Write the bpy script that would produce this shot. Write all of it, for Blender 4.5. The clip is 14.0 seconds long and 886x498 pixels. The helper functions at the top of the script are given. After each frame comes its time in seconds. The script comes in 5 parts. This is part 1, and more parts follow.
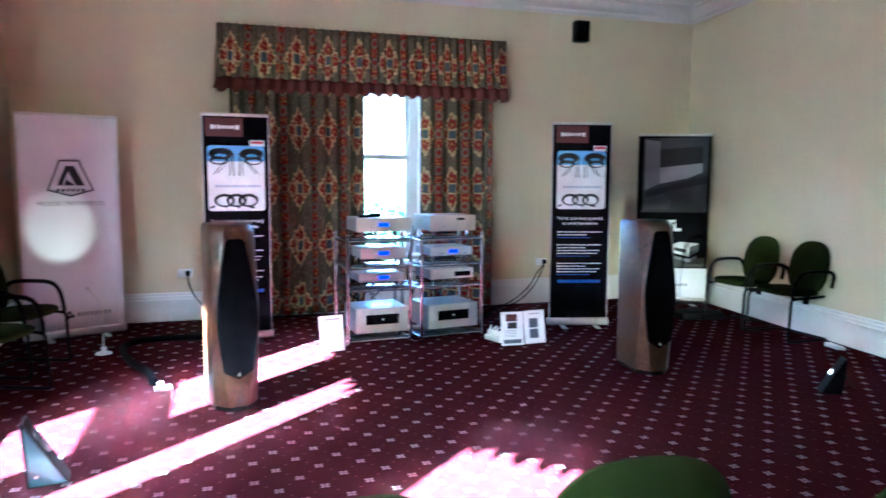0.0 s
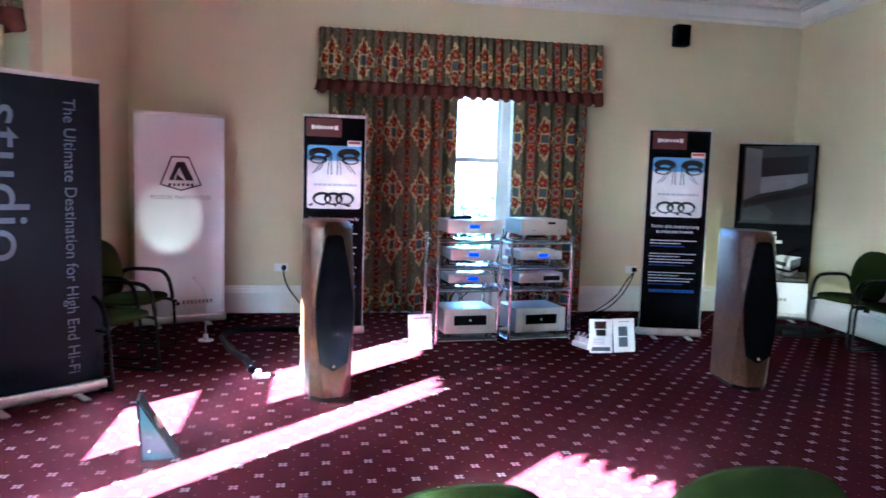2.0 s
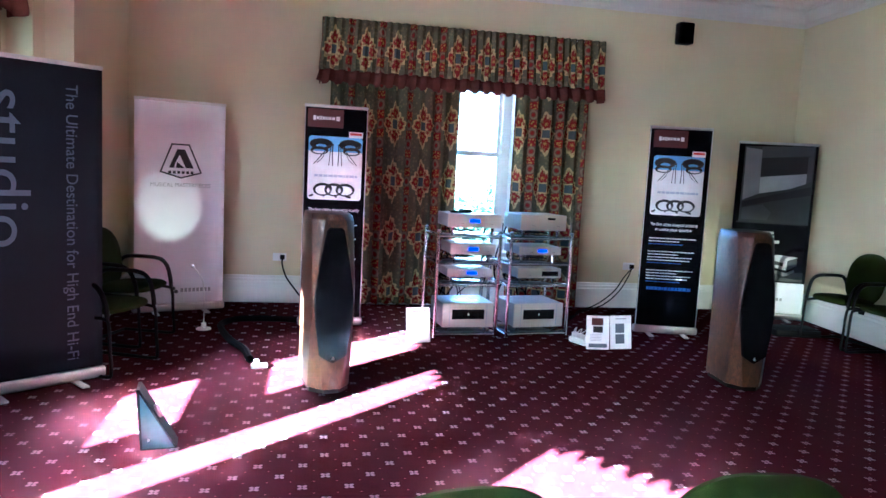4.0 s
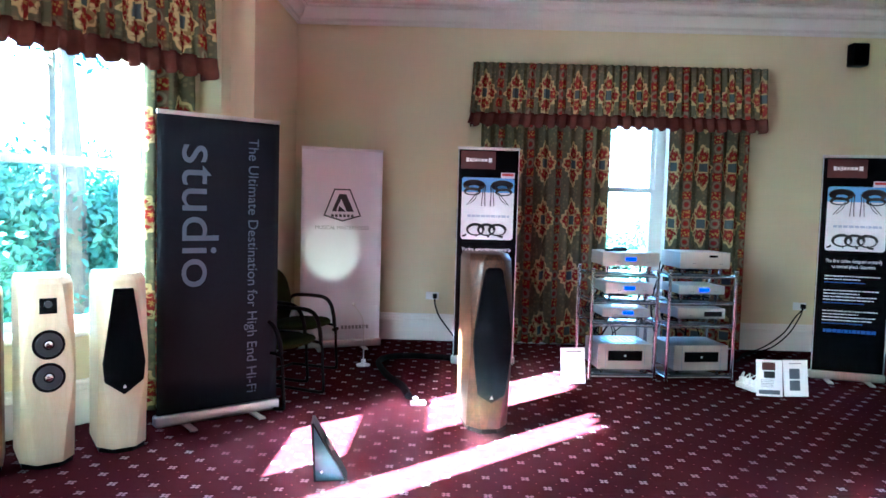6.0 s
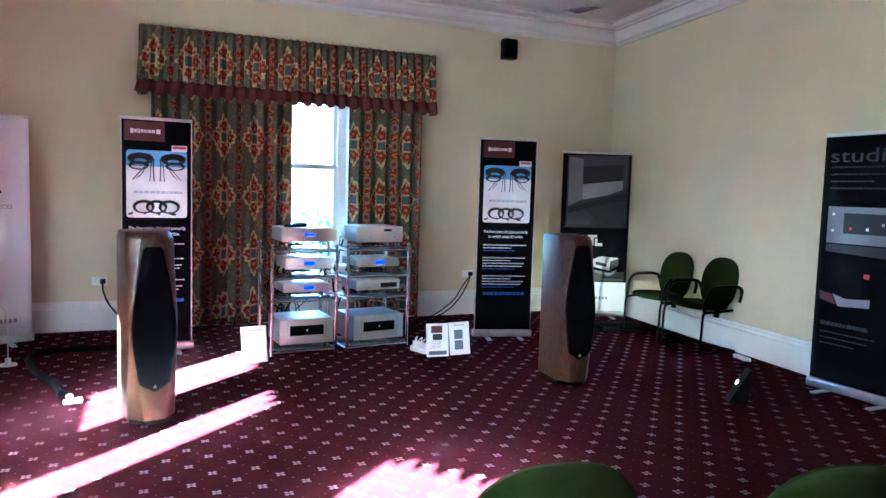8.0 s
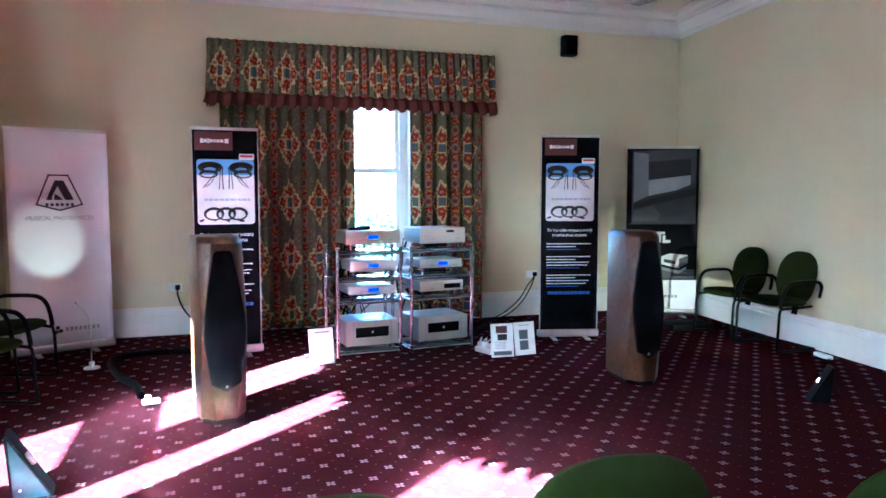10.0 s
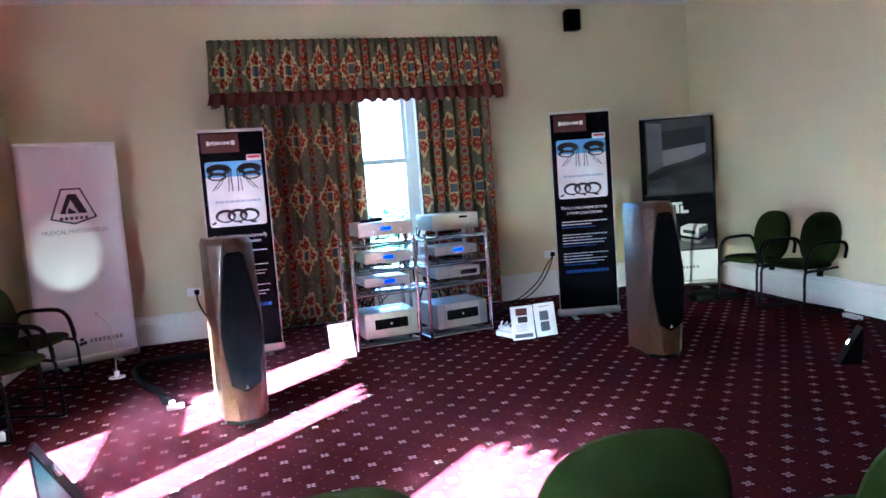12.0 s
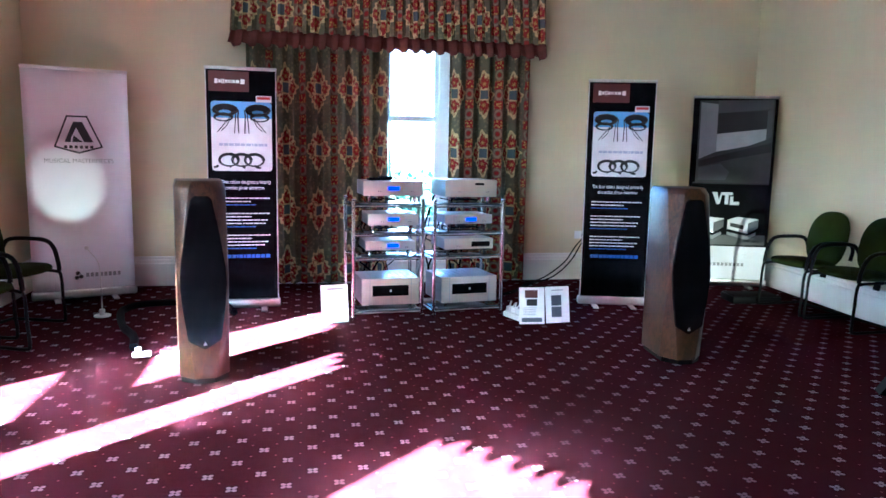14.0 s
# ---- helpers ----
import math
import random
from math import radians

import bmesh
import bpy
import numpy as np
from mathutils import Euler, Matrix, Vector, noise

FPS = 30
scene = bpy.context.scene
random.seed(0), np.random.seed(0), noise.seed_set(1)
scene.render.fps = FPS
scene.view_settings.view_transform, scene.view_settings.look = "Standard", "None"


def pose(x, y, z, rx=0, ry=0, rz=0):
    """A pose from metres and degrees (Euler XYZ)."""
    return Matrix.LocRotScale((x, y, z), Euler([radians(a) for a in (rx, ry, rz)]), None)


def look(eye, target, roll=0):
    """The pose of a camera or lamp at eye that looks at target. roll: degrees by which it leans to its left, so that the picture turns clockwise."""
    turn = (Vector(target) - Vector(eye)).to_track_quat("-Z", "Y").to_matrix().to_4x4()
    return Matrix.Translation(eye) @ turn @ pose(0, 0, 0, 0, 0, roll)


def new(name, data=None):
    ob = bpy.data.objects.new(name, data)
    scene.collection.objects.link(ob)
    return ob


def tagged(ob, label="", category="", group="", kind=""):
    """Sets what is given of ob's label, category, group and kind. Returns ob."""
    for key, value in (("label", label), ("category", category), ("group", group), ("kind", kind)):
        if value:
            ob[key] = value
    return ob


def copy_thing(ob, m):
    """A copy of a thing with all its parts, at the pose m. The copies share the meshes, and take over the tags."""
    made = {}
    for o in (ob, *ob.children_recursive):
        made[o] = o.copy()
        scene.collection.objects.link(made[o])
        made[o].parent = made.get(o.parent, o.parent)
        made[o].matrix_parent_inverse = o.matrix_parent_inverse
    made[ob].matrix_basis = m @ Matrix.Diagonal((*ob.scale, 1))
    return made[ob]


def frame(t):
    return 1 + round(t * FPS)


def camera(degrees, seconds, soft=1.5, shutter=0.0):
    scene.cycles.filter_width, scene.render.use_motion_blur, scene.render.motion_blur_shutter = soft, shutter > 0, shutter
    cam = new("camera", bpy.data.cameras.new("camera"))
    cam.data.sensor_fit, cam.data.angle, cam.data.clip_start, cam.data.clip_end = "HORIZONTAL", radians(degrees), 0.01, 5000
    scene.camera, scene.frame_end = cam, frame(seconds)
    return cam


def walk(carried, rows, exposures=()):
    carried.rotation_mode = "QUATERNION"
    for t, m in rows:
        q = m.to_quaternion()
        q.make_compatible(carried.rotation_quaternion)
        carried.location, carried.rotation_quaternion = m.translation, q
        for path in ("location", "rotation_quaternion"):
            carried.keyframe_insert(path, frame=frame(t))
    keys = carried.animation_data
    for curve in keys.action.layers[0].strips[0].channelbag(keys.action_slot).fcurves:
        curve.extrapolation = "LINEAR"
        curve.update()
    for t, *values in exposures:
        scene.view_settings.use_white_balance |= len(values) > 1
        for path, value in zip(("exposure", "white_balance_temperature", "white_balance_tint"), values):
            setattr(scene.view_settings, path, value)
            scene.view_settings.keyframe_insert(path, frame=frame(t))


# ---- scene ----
cam = camera(64.5, 14.0, shutter=0.4)
PATH = [
    (0, (-0.143, -7.854, 1.515), (0.442, -5.952, 1.315), 0.3),
    (0.5, (-0.202, -7.867, 1.509), (0.215, -5.921, 1.308), 1.3),
    (1, (-0.2, -7.874, 1.505), (0.216, -5.928, 1.314), 1.1),
    (1.5, (-0.187, -7.875, 1.506), (0.328, -5.953, 1.305), 1.1),
    (2, (-0.234, -7.871, 1.499), (0.128, -5.913, 1.307), 1.7),
    (2.2, (-0.245, -7.867, 1.499), (0.082, -5.904, 1.306), 2.2),
    (4.3, (-0.285, -7.871, 1.527), (0.093, -5.919, 1.308), 3.0),
    (4.5, (-0.3, -7.87, 1.52), (0.041, -5.909, 1.321), 3.1),
    (5, (-0.345, -7.883, 1.538), (-0.188, -5.893, 1.419), 3.2),
    (5.2, (-0.362, -7.883, 1.538), (-0.280, -5.889, 1.420), 2.7),
    (5.5, (-0.392, -7.883, 1.536), (-0.424, -5.886, 1.421), 2.0),
    (6, (-0.392, -7.875, 1.536), (-0.414, -5.879, 1.409), 1.6),
    (6.5, (-0.33, -7.867, 1.525), (-0.139, -5.883, 1.368), 1.8),
    (7, (-0.262, -7.869, 1.532), (0.16, -5.921, 1.365), 1.5),
    (7.5, (-0.187, -7.891, 1.516), (0.473, -6.009, 1.36), 1.9),
    (7.7, (-0.151, -7.889, 1.522), (0.628, -6.055, 1.357), 1.8),
    (9.8, (-0.104, -7.884, 1.478), (0.526, -5.992, 1.329), -0.1),
    (10, (-0.112, -7.883, 1.483), (0.491, -5.983, 1.328), -0.0),
    (10.5, (-0.119, -7.883, 1.477), (0.444, -5.971, 1.314), 0.3),
    (11, (-0.125, -7.875, 1.475), (0.437, -5.963, 1.303), -0.0),
    (11.5, (-0.107, -7.882, 1.471), (0.445, -5.969, 1.284), -0.9),
    (12, (-0.034, -7.853, 1.464), (0.509, -5.937, 1.277), -4.2),
    (12.2, (-0.024, -7.786, 1.476), (0.607, -5.897, 1.289), -2.6),
    (12.5, (0.115, -7.717, 1.45), (0.787, -5.842, 1.262), -0.8),
    (12.8, (0.150, -7.634, 1.455), (0.924, -5.814, 1.159), -0.3),
    (13, (0.241, -7.592, 1.421), (0.966, -5.751, 1.126), 0.8),
    (13.2, (0.275, -7.560, 1.438), (0.894, -5.681, 1.142), 2.6),
    (13.5, (0.399, -7.513, 1.415), (0.852, -5.582, 1.156), 3.0),
    (14, (0.496, -7.484, 1.407), (0.874, -5.539, 1.133), 1.1),
]
walk(cam, [(t, look(eye, aim, roll)) for t, eye, aim, roll in PATH],
     exposures=[(0, 7.82, 4450, -5), (4.5, 7.82, 4450, -5), (5.2, 7.8, 4500, -15), (6.3, 7.8, 4500, -15), (7.0, 7.8, 4500, -9), (10.0, 7.8, 4450, -6), (12.4, 7.75, 4500, -6), (13.2, 8.1, 4450, -6), (14, 7.9, 4450, -6)])

# ---- light ----
SUN_WAY = Vector((0.735, 0.678, -math.tan(radians(25.4)))).normalized()
world = bpy.data.worlds.new("sky")
scene.world = world
world.use_nodes = True
wn = world.node_tree
sky = wn.nodes.new("ShaderNodeTexSky")
sky.sky_type, sky.sun_disc, sky.air_density = "NISHITA", False, 0.45
sky.sun_elevation, sky.sun_rotation = radians(25.4), math.atan2(-0.735, -0.678)
wn.nodes["Background"].inputs[1].default_value = 0.05
wn.links.new(sky.outputs[0], wn.nodes["Background"].inputs[0])
sun = new("sun", bpy.data.lights.new("sun", "SUN"))
sun.data.energy, sun.data.angle, sun.data.color = 5.0, radians(0.4), (1.0, 0.97, 0.93)
sun.matrix_world = look((0, 0, 0), SUN_WAY)


# The outline of the room, back left corner first, and the bay's openings as (u0, u1, z0, z1) along their walls.
RING = [(-2.15, 0.0), (-2.15, -2.33), (-3.30, -3.87), (-3.30, -7.16), (-1.98, -8.78), (-1.98, -10.6), (4.50, -10.6), (5.60, 0.0)]
SILL_Z, HEAD_Z, RAIL_Z = 0.62, 2.88, 1.75
BACK_HOLE = (5.60 - 2.04, 5.60 - 0.72, SILL_Z, HEAD_Z)
SIDE_HOLE = (0.60, 1.74, SILL_Z, HEAD_Z)
FRONT_HOLES = [(1.10, 2.36, 1.18, HEAD_Z), (2.46, 3.27, 1.00, HEAD_Z)]
NEAR_HOLE = (0.70, 1.88, 1.18, HEAD_Z)

# ---- materials ----


def material(name, color, rough=0.6, metal=0.0, vary=0.15, scale=6.0, fine=90.0, bump=0.15, coat=0.0, sheen=0.0, spec=0.5):
    """A plain surface with broad stains, fine grain and a little relief."""
    m = bpy.data.materials.new(name)
    m.use_nodes = True
    n, l = m.node_tree.nodes, m.node_tree.links
    b = n["Principled BSDF"]
    b.inputs["Roughness"].default_value, b.inputs["Metallic"].default_value = rough, metal
    b.inputs["Coat Weight"].default_value = coat
    b.inputs["Specular IOR Level"].default_value = spec
    b.inputs["Sheen Weight"].default_value = sheen
    co = n.new("ShaderNodeTexCoord")
    big, small = n.new("ShaderNodeTexNoise"), n.new("ShaderNodeTexNoise")
    big.inputs["Scale"].default_value, small.inputs["Scale"].default_value = scale, fine
    big.inputs["Detail"].default_value = 4
    both = n.new("ShaderNodeMath")
    both.operation = "MULTIPLY_ADD"
    both.inputs[1].default_value = 0.5
    ramp = n.new("ShaderNodeMapRange")
    ramp.inputs[1].default_value, ramp.inputs[2].default_value = 0.4, 1.1
    ramp.inputs[3].default_value, ramp.inputs[4].default_value = 1 - vary, 1 + vary
    tint = n.new("ShaderNodeVectorMath")
    tint.operation = "SCALE"
    tint.inputs[0].default_value = color[:3]
    l.new(co.outputs["Object"], big.inputs["Vector"])
    l.new(co.outputs["Object"], small.inputs["Vector"])
    l.new(small.outputs["Fac"], both.inputs[0])
    l.new(big.outputs["Fac"], both.inputs[2])
    l.new(both.outputs[0], ramp.inputs[0])
    l.new(ramp.outputs[0], tint.inputs["Scale"])
    l.new(tint.outputs[0], b.inputs["Base Color"])
    if bump:
        rel = n.new("ShaderNodeBump")
        rel.inputs["Strength"].default_value, rel.inputs["Distance"].default_value = bump, 0.002
        l.new(small.outputs["Fac"], rel.inputs["Height"])
        l.new(rel.outputs[0], b.inputs["Normal"])
    return m


class Sums:
    """Short notation for arithmetic nodes."""

    def __init__(self, m):
        self.n, self.l = m.node_tree.nodes, m.node_tree.links

    def do(self, op, a, b=None, c=None, clamp=False):
        k = self.n.new("ShaderNodeMath")
        k.operation, k.use_clamp = op, clamp
        for i, v in enumerate((a, b, c)):
            if v is None:
                continue
            if isinstance(v, (int, float)):
                k.inputs[i].default_value = v
            else:
                self.l.new(v, k.inputs[i])
        return k.outputs[0]

    def mix(self, f, a, b):
        k = self.n.new("ShaderNodeMix")
        k.data_type = "RGBA"
        for i, v in ((0, f), (6, a), (7, b)):
            if isinstance(v, (int, float)):
                k.inputs[i].default_value = v
            elif isinstance(v, tuple):
                k.inputs[i].default_value = (*v, 1)
            else:
                self.l.new(v, k.inputs[i])
        return k.outputs[2]

    def less(self, a, b, soft=0.01):
        """1 where a is under b, with a soft edge."""
        k = self.n.new("ShaderNodeMapRange")
        self.l.new(self.do("SUBTRACT", a, b), k.inputs[0])
        k.inputs[1].default_value, k.inputs[2].default_value = -soft, soft
        k.inputs[3].default_value, k.inputs[4].default_value = 1, 0
        return k.outputs[0]

    def noise(self, vector, scale, detail=2.0):
        k = self.n.new("ShaderNodeTexNoise")
        k.inputs["Scale"].default_value, k.inputs["Detail"].default_value = scale, detail
        if vector is not None:
            self.l.new(vector, k.inputs["Vector"])
        return k.outputs["Fac"]

    def xyz(self, socket):
        k = self.n.new("ShaderNodeSeparateXYZ")
        self.l.new(socket, k.inputs[0])
        return k.outputs


def carpet_material():
    """Wine-red carpet: pale four-petalled motifs on a lozenge grid, with faint dots between."""
    m = bpy.data.materials.new("carpet")
    m.use_nodes = True
    s = Sums(m)
    b = s.n["Principled BSDF"]
    b.inputs["Roughness"].default_value = 0.95
    b.inputs["Specular IOR Level"].default_value = 0.0
    co = s.n.new("ShaderNodeTexCoord").outputs["Object"]
    x, y, z = s.xyz(co)
    W, H = 0.2225, 0.2510

    def cell(v, size, off):
        return s.do("MULTIPLY", s.do("SUBTRACT", s.do("FRACT", s.do("ADD", s.do("DIVIDE", v, size), off)), 0.5), size)

    def motif(ox, oy):
        u, v = cell(x, W, 0.5 - 0.510 / W + ox), cell(y, H, 0.5 + 4.492 / H + oy)
        r = s.do("SQRT", s.do("ADD", s.do("MULTIPLY", u, u), s.do("MULTIPLY", v, v)))
        a = s.do("ARCTAN2", v, u)
        # petals on the diagonals and a fine four-pointed tip
        lobe = s.do("ABSOLUTE", s.do("SINE", s.do("MULTIPLY", a, 2.0)))
        rim = s.do("ADD", 0.010, s.do("MULTIPLY", lobe, 0.019))
        petal = s.less(r, rim, 0.003)
        heart = s.less(r, 0.0055, 0.002)
        return s.do("SUBTRACT", petal, heart, clamp=True), s.less(r, s.do("ADD", rim, 0.006), 0.003)

    p1, d1 = motif(0.0, 0.0)
    p2, d2 = motif(0.5, 0.5)
    petals, dark = s.do("ADD", p1, p2, clamp=True), s.do("ADD", d1, d2, clamp=True)

    def dots(ox, oy):
        u, v = cell(x, W / 2, 0.5 - 0.510 / W * 2 + ox), cell(y, H / 2, 0.5 + 4.492 / H * 2 + oy)
        return s.less(s.do("ADD", s.do("ABSOLUTE", u), s.do("ABSOLUTE", v)), 0.0065, 0.002)

    dot = s.do("MULTIPLY", dots(0.5, 0.5), 0.45)
    pile = s.noise(co, 420.0, 3.0)
    worn = s.noise(co, 1.3, 4.0)
    base = s.mix(worn, (0.0265, 0.0044, 0.0066), (0.0395, 0.0074, 0.0105))
    base = s.mix(s.do("MULTIPLY", pile, 0.35), base, (0.017, 0.003, 0.005))
    base = s.mix(s.do("MULTIPLY", dark, 0.6), base, (0.014, 0.002, 0.007))
    base = s.mix(dot, base, (0.22, 0.09, 0.09))
    base = s.mix(s.do("MULTIPLY", petals, 0.85), base, s.mix(pile, (0.25, 0.20, 0.21), (0.15, 0.115, 0.125)))
    s.l.new(base, b.inputs["Base Color"])
    rel = s.n.new("ShaderNodeBump")
    rel.inputs["Strength"].default_value, rel.inputs["Distance"].default_value = 0.5, 0.004
    s.l.new(pile, rel.inputs["Height"])
    s.l.new(rel.outputs[0], b.inputs["Normal"])
    return m


def curtain_material():
    """Printed cloth: rows of diamond medallions of red flowers and cream leaves round a slate square, on sage green."""
    m = bpy.data.materials.new("printed_cloth")
    m.use_nodes = True
    s = Sums(m)
    b = s.n["Principled BSDF"]
    b.inputs["Roughness"].default_value = 0.9
    b.inputs["Specular IOR Level"].default_value = 0.05
    uv = s.n.new("ShaderNodeUVMap").outputs[0]
    wob = s.n.new("ShaderNodeTexNoise")
    wob.inputs["Scale"].default_value = 9.0
    s.l.new(uv, wob.inputs["Vector"])
    shift = s.n.new("ShaderNodeVectorMath")
    shift.operation = "MULTIPLY_ADD"
    s.l.new(wob.outputs["Color"], shift.inputs[0])
    shift.inputs[1].default_value = (0.03, 0.03, 0)
    s.l.new(uv, shift.inputs[2])
    u0, v0, _ = s.xyz(shift.outputs[0])
    W, H = 0.54, 0.615

    def cell(v, size, off):
        return s.do("MULTIPLY", s.do("SUBTRACT", s.do("FRACT", s.do("ADD", s.do("DIVIDE", v, size), off)), 0.5), size)

    def spot(u, v, cx, cz, r, petals, deep):
        """A flower: a wavy-edged round."""
        du, dv = s.do("SUBTRACT", u, cx), s.do("SUBTRACT", v, cz)
        far = s.do("SQRT", s.do("ADD", s.do("MULTIPLY", du, du), s.do("MULTIPLY", dv, dv)))
        far = s.do("ADD", far, s.do("MULTIPLY", s.do("SINE", s.do("MULTIPLY", s.do("ARCTAN2", dv, du), petals)), deep))
        return s.less(far, r, 0.006), s.less(far, r * 0.30, 0.005)

    def blobs(scale):
        k = s.n.new("ShaderNodeTexVoronoi")
        k.voronoi_dimensions = "2D"
        k.inputs["Scale"].default_value = scale
        s.l.new(shift.outputs[0], k.inputs["Vector"])
        return k.outputs["Distance"], s.xyz(k.outputs["Color"])[0]

    tiny, pick2 = blobs(30.0)
    worn = s.noise(uv, 5.0, 4.0)
    speck = s.noise(uv, 90.0, 2.0)
    CREAM, OCHRE = (0.52, 0.40, 0.19), (0.34, 0.21, 0.06)
    red = s.mix(speck, (0.265, 0.023, 0.020), (0.125, 0.013, 0.012))
    slate = s.mix(speck, (0.060, 0.082, 0.084), (0.095, 0.115, 0.112))
    col = s.mix(worn, (0.074, 0.074, 0.042), (0.145, 0.136, 0.080))
    # faint leaf sprigs on the ground
    leaf = s.do("MULTIPLY", s.less(tiny, 0.42, 0.08), s.less(pick2, 0.4, 0.02))
    col = s.mix(s.do("MULTIPLY", leaf, 0.45), col, (0.24, 0.20, 0.10))
    # brick stripes between the medallions, with blocks and pale rings along them
    su, sv = cell(u0, W, 0.5), cell(v0, H / 3, 0.1)
    half = s.do("ABSOLUTE", su)
    stripe = s.less(half, 0.060, 0.008)
    col = s.mix(s.do("MULTIPLY", stripe, 0.55), col, (0.150, 0.052, 0.040))
    block = s.do("MULTIPLY", stripe, s.less(s.do("ABSOLUTE", sv), 0.045, 0.006))
    col = s.mix(block, col, s.mix(s.less(tiny, 0.30, 0.06), red, OCHRE))
    ring = cell(v0, H / 3, 0.6)
    round_ = s.do("SQRT", s.do("ADD", s.do("MULTIPLY", su, su), s.do("MULTIPLY", ring, ring)))
    hoop = s.less(s.do("ABSOLUTE", s.do("SUBTRACT", round_, 0.042)), 0.010, 0.004)
    col = s.mix(s.do("MULTIPLY", hoop, 0.4), col, (0.33, 0.28, 0.18))
    col = s.mix(s.less(round_, 0.024, 0.006), col, red)
    # medallions: a wavy cream lozenge, four red flowers, small red buds round the rim, a slate square in the middle
    u, v = cell(u0, W, 0.0), cell(v0, H, 0.199)
    au, av = s.do("ABSOLUTE", u), s.do("ABSOLUTE", v)
    a = s.do("ARCTAN2", v, u)
    lozenge = s.do("ADD", s.do("MULTIPLY", au, 1.12), s.do("MULTIPLY", av, 0.92))
    wavy = s.do("ADD", lozenge, s.do("MULTIPLY", s.do("SINE", s.do("MULTIPLY", a, 16.0)), 0.016))
    inside = s.less(wavy, 0.232, 0.006)
    field = s.mix(worn, (0.200, 0.125, 0.050), (0.290, 0.190, 0.085))
    col = s.mix(inside, col, s.mix(s.do("MULTIPLY", s.less(tiny, 0.44, 0.08), s.less(pick2, 0.80, 0.03)), field, CREAM))
    col = s.mix(s.do("MULTIPLY", s.less(s.do("ABSOLUTE", s.do("SUBTRACT", wavy, 0.218)), 0.013, 0.005), 0.9), col, CREAM)
    bud = s.do("MULTIPLY", s.less(s.do("ABSOLUTE", s.do("SUBTRACT", lozenge, 0.172)), 0.022, 0.005), s.less(s.do("SINE", s.do("MULTIPLY", a, 16.0)), -0.15, 0.15))
    col = s.mix(bud, col, red)
    for cx, cz, r in ((0.0, 0.112, 0.050), (0.0, -0.112, 0.050), (0.112, 0.0, 0.044), (-0.112, 0.0, 0.044)):
        flower, heart = spot(u, v, cx, cz, r, 6.0, 0.008)
        col = s.mix(flower, col, red)
        col = s.mix(heart, col, OCHRE)
    q = s.do("MAXIMUM", au, av)
    col = s.mix(s.less(q, 0.060, 0.004), col, CREAM)
    col = s.mix(s.less(q, 0.048, 0.004), col, slate)
    s.l.new(col, b.inputs["Base Color"])
    weave = s.n.new("ShaderNodeBump")
    weave.inputs["Strength"].default_value, weave.inputs["Distance"].default_value = 0.25, 0.002
    s.l.new(s.noise(uv, 300.0, 2.0), weave.inputs["Height"])
    s.l.new(weave.outputs[0], b.inputs["Normal"])
    return m


def wood_material(name, light, dark, rough=0.35, scale=3.0, figure=2.5, coat=0.3, grain=0.6):
    """Veneer with stretched figure and fine pores."""
    m = bpy.data.materials.new(name)
    m.use_nodes = True
    s = Sums(m)
    b = s.n["Principled BSDF"]
    b.inputs["Roughness"].default_value, b.inputs["Coat Weight"].default_value = rough, coat
    b.inputs["Coat Roughness"].default_value, b.inputs["Specular IOR Level"].default_value = 0.2, 0.25
    mp = s.n.new("ShaderNodeMapping")
    mp.inputs["Scale"].default_value = (scale * 4, scale * 4, scale * grain)
    s.l.new(s.n.new("ShaderNodeTexCoord").outputs["Object"], mp.inputs[0])
    k = s.n.new("ShaderNodeTexNoise")
    k.inputs["Scale"].default_value, k.inputs["Detail"].default_value, k.inputs["Distortion"].default_value = 2.0, 6.0, figure
    s.l.new(mp.outputs[0], k.inputs["Vector"])
    pore = s.noise(mp.outputs[0], 30.0, 3.0)
    fac = s.do("MULTIPLY_ADD", pore, 0.35, s.do("MULTIPLY", k.outputs["Fac"], 0.75))
    ramp = s.n.new("ShaderNodeMapRange")
    s.l.new(fac, ramp.inputs[0])
    ramp.inputs[1].default_value, ramp.inputs[2].default_value = 0.35, 0.75
    s.l.new(s.mix(ramp.outputs[0], dark, light), b.inputs["Base Color"])
    return m


def glass_material():
    m = bpy.data.materials.new("window_glass")
    m.use_nodes = True
    b = m.node_tree.nodes["Principled BSDF"]
    b.inputs["Roughness"].default_value, b.inputs["Transmission Weight"].default_value = 0.0, 1.0
    b.inputs["IOR"].default_value = 1.02
    return m


PLASTER = material("cream_wall_paint", (0.65, 0.575, 0.365), 0.75, vary=0.05, scale=0.8, fine=160, bump=0.12)
# dark finish of the unseen wall and bay frames, added to cut bounce light
BOUNCE_DARK = wood_material("dark_unseen_finish", (0.075, 0.040, 0.020), (0.040, 0.020, 0.010), 0.45, 2.0, 1.5, 0.1)
CEIL = material("white_ceiling_paint", (0.64, 0.61, 0.56), 0.85, vary=0.04, scale=0.7, fine=140, bump=0.1)
GLOSS = material("white_gloss_paint", (0.78, 0.76, 0.70), 0.35, vary=0.05, scale=2.0, fine=60, bump=0.05)
CARPET = carpet_material()
CLOTH = curtain_material()
HEM = material("brick_red_hem_cloth", (0.105, 0.032, 0.024), 0.9, vary=0.3, scale=14, fine=260, bump=0.3, spec=0.05)
GLASS = glass_material()
BLACK = material("black_plastic", (0.0022, 0.0022, 0.0026), 0.5, vary=0.3, spec=0.06)
GRILLE = material("black_grille_cloth", (0.0013, 0.0012, 0.0016), 0.9, vary=0.3, fine=500, bump=0.3, spec=0.015)
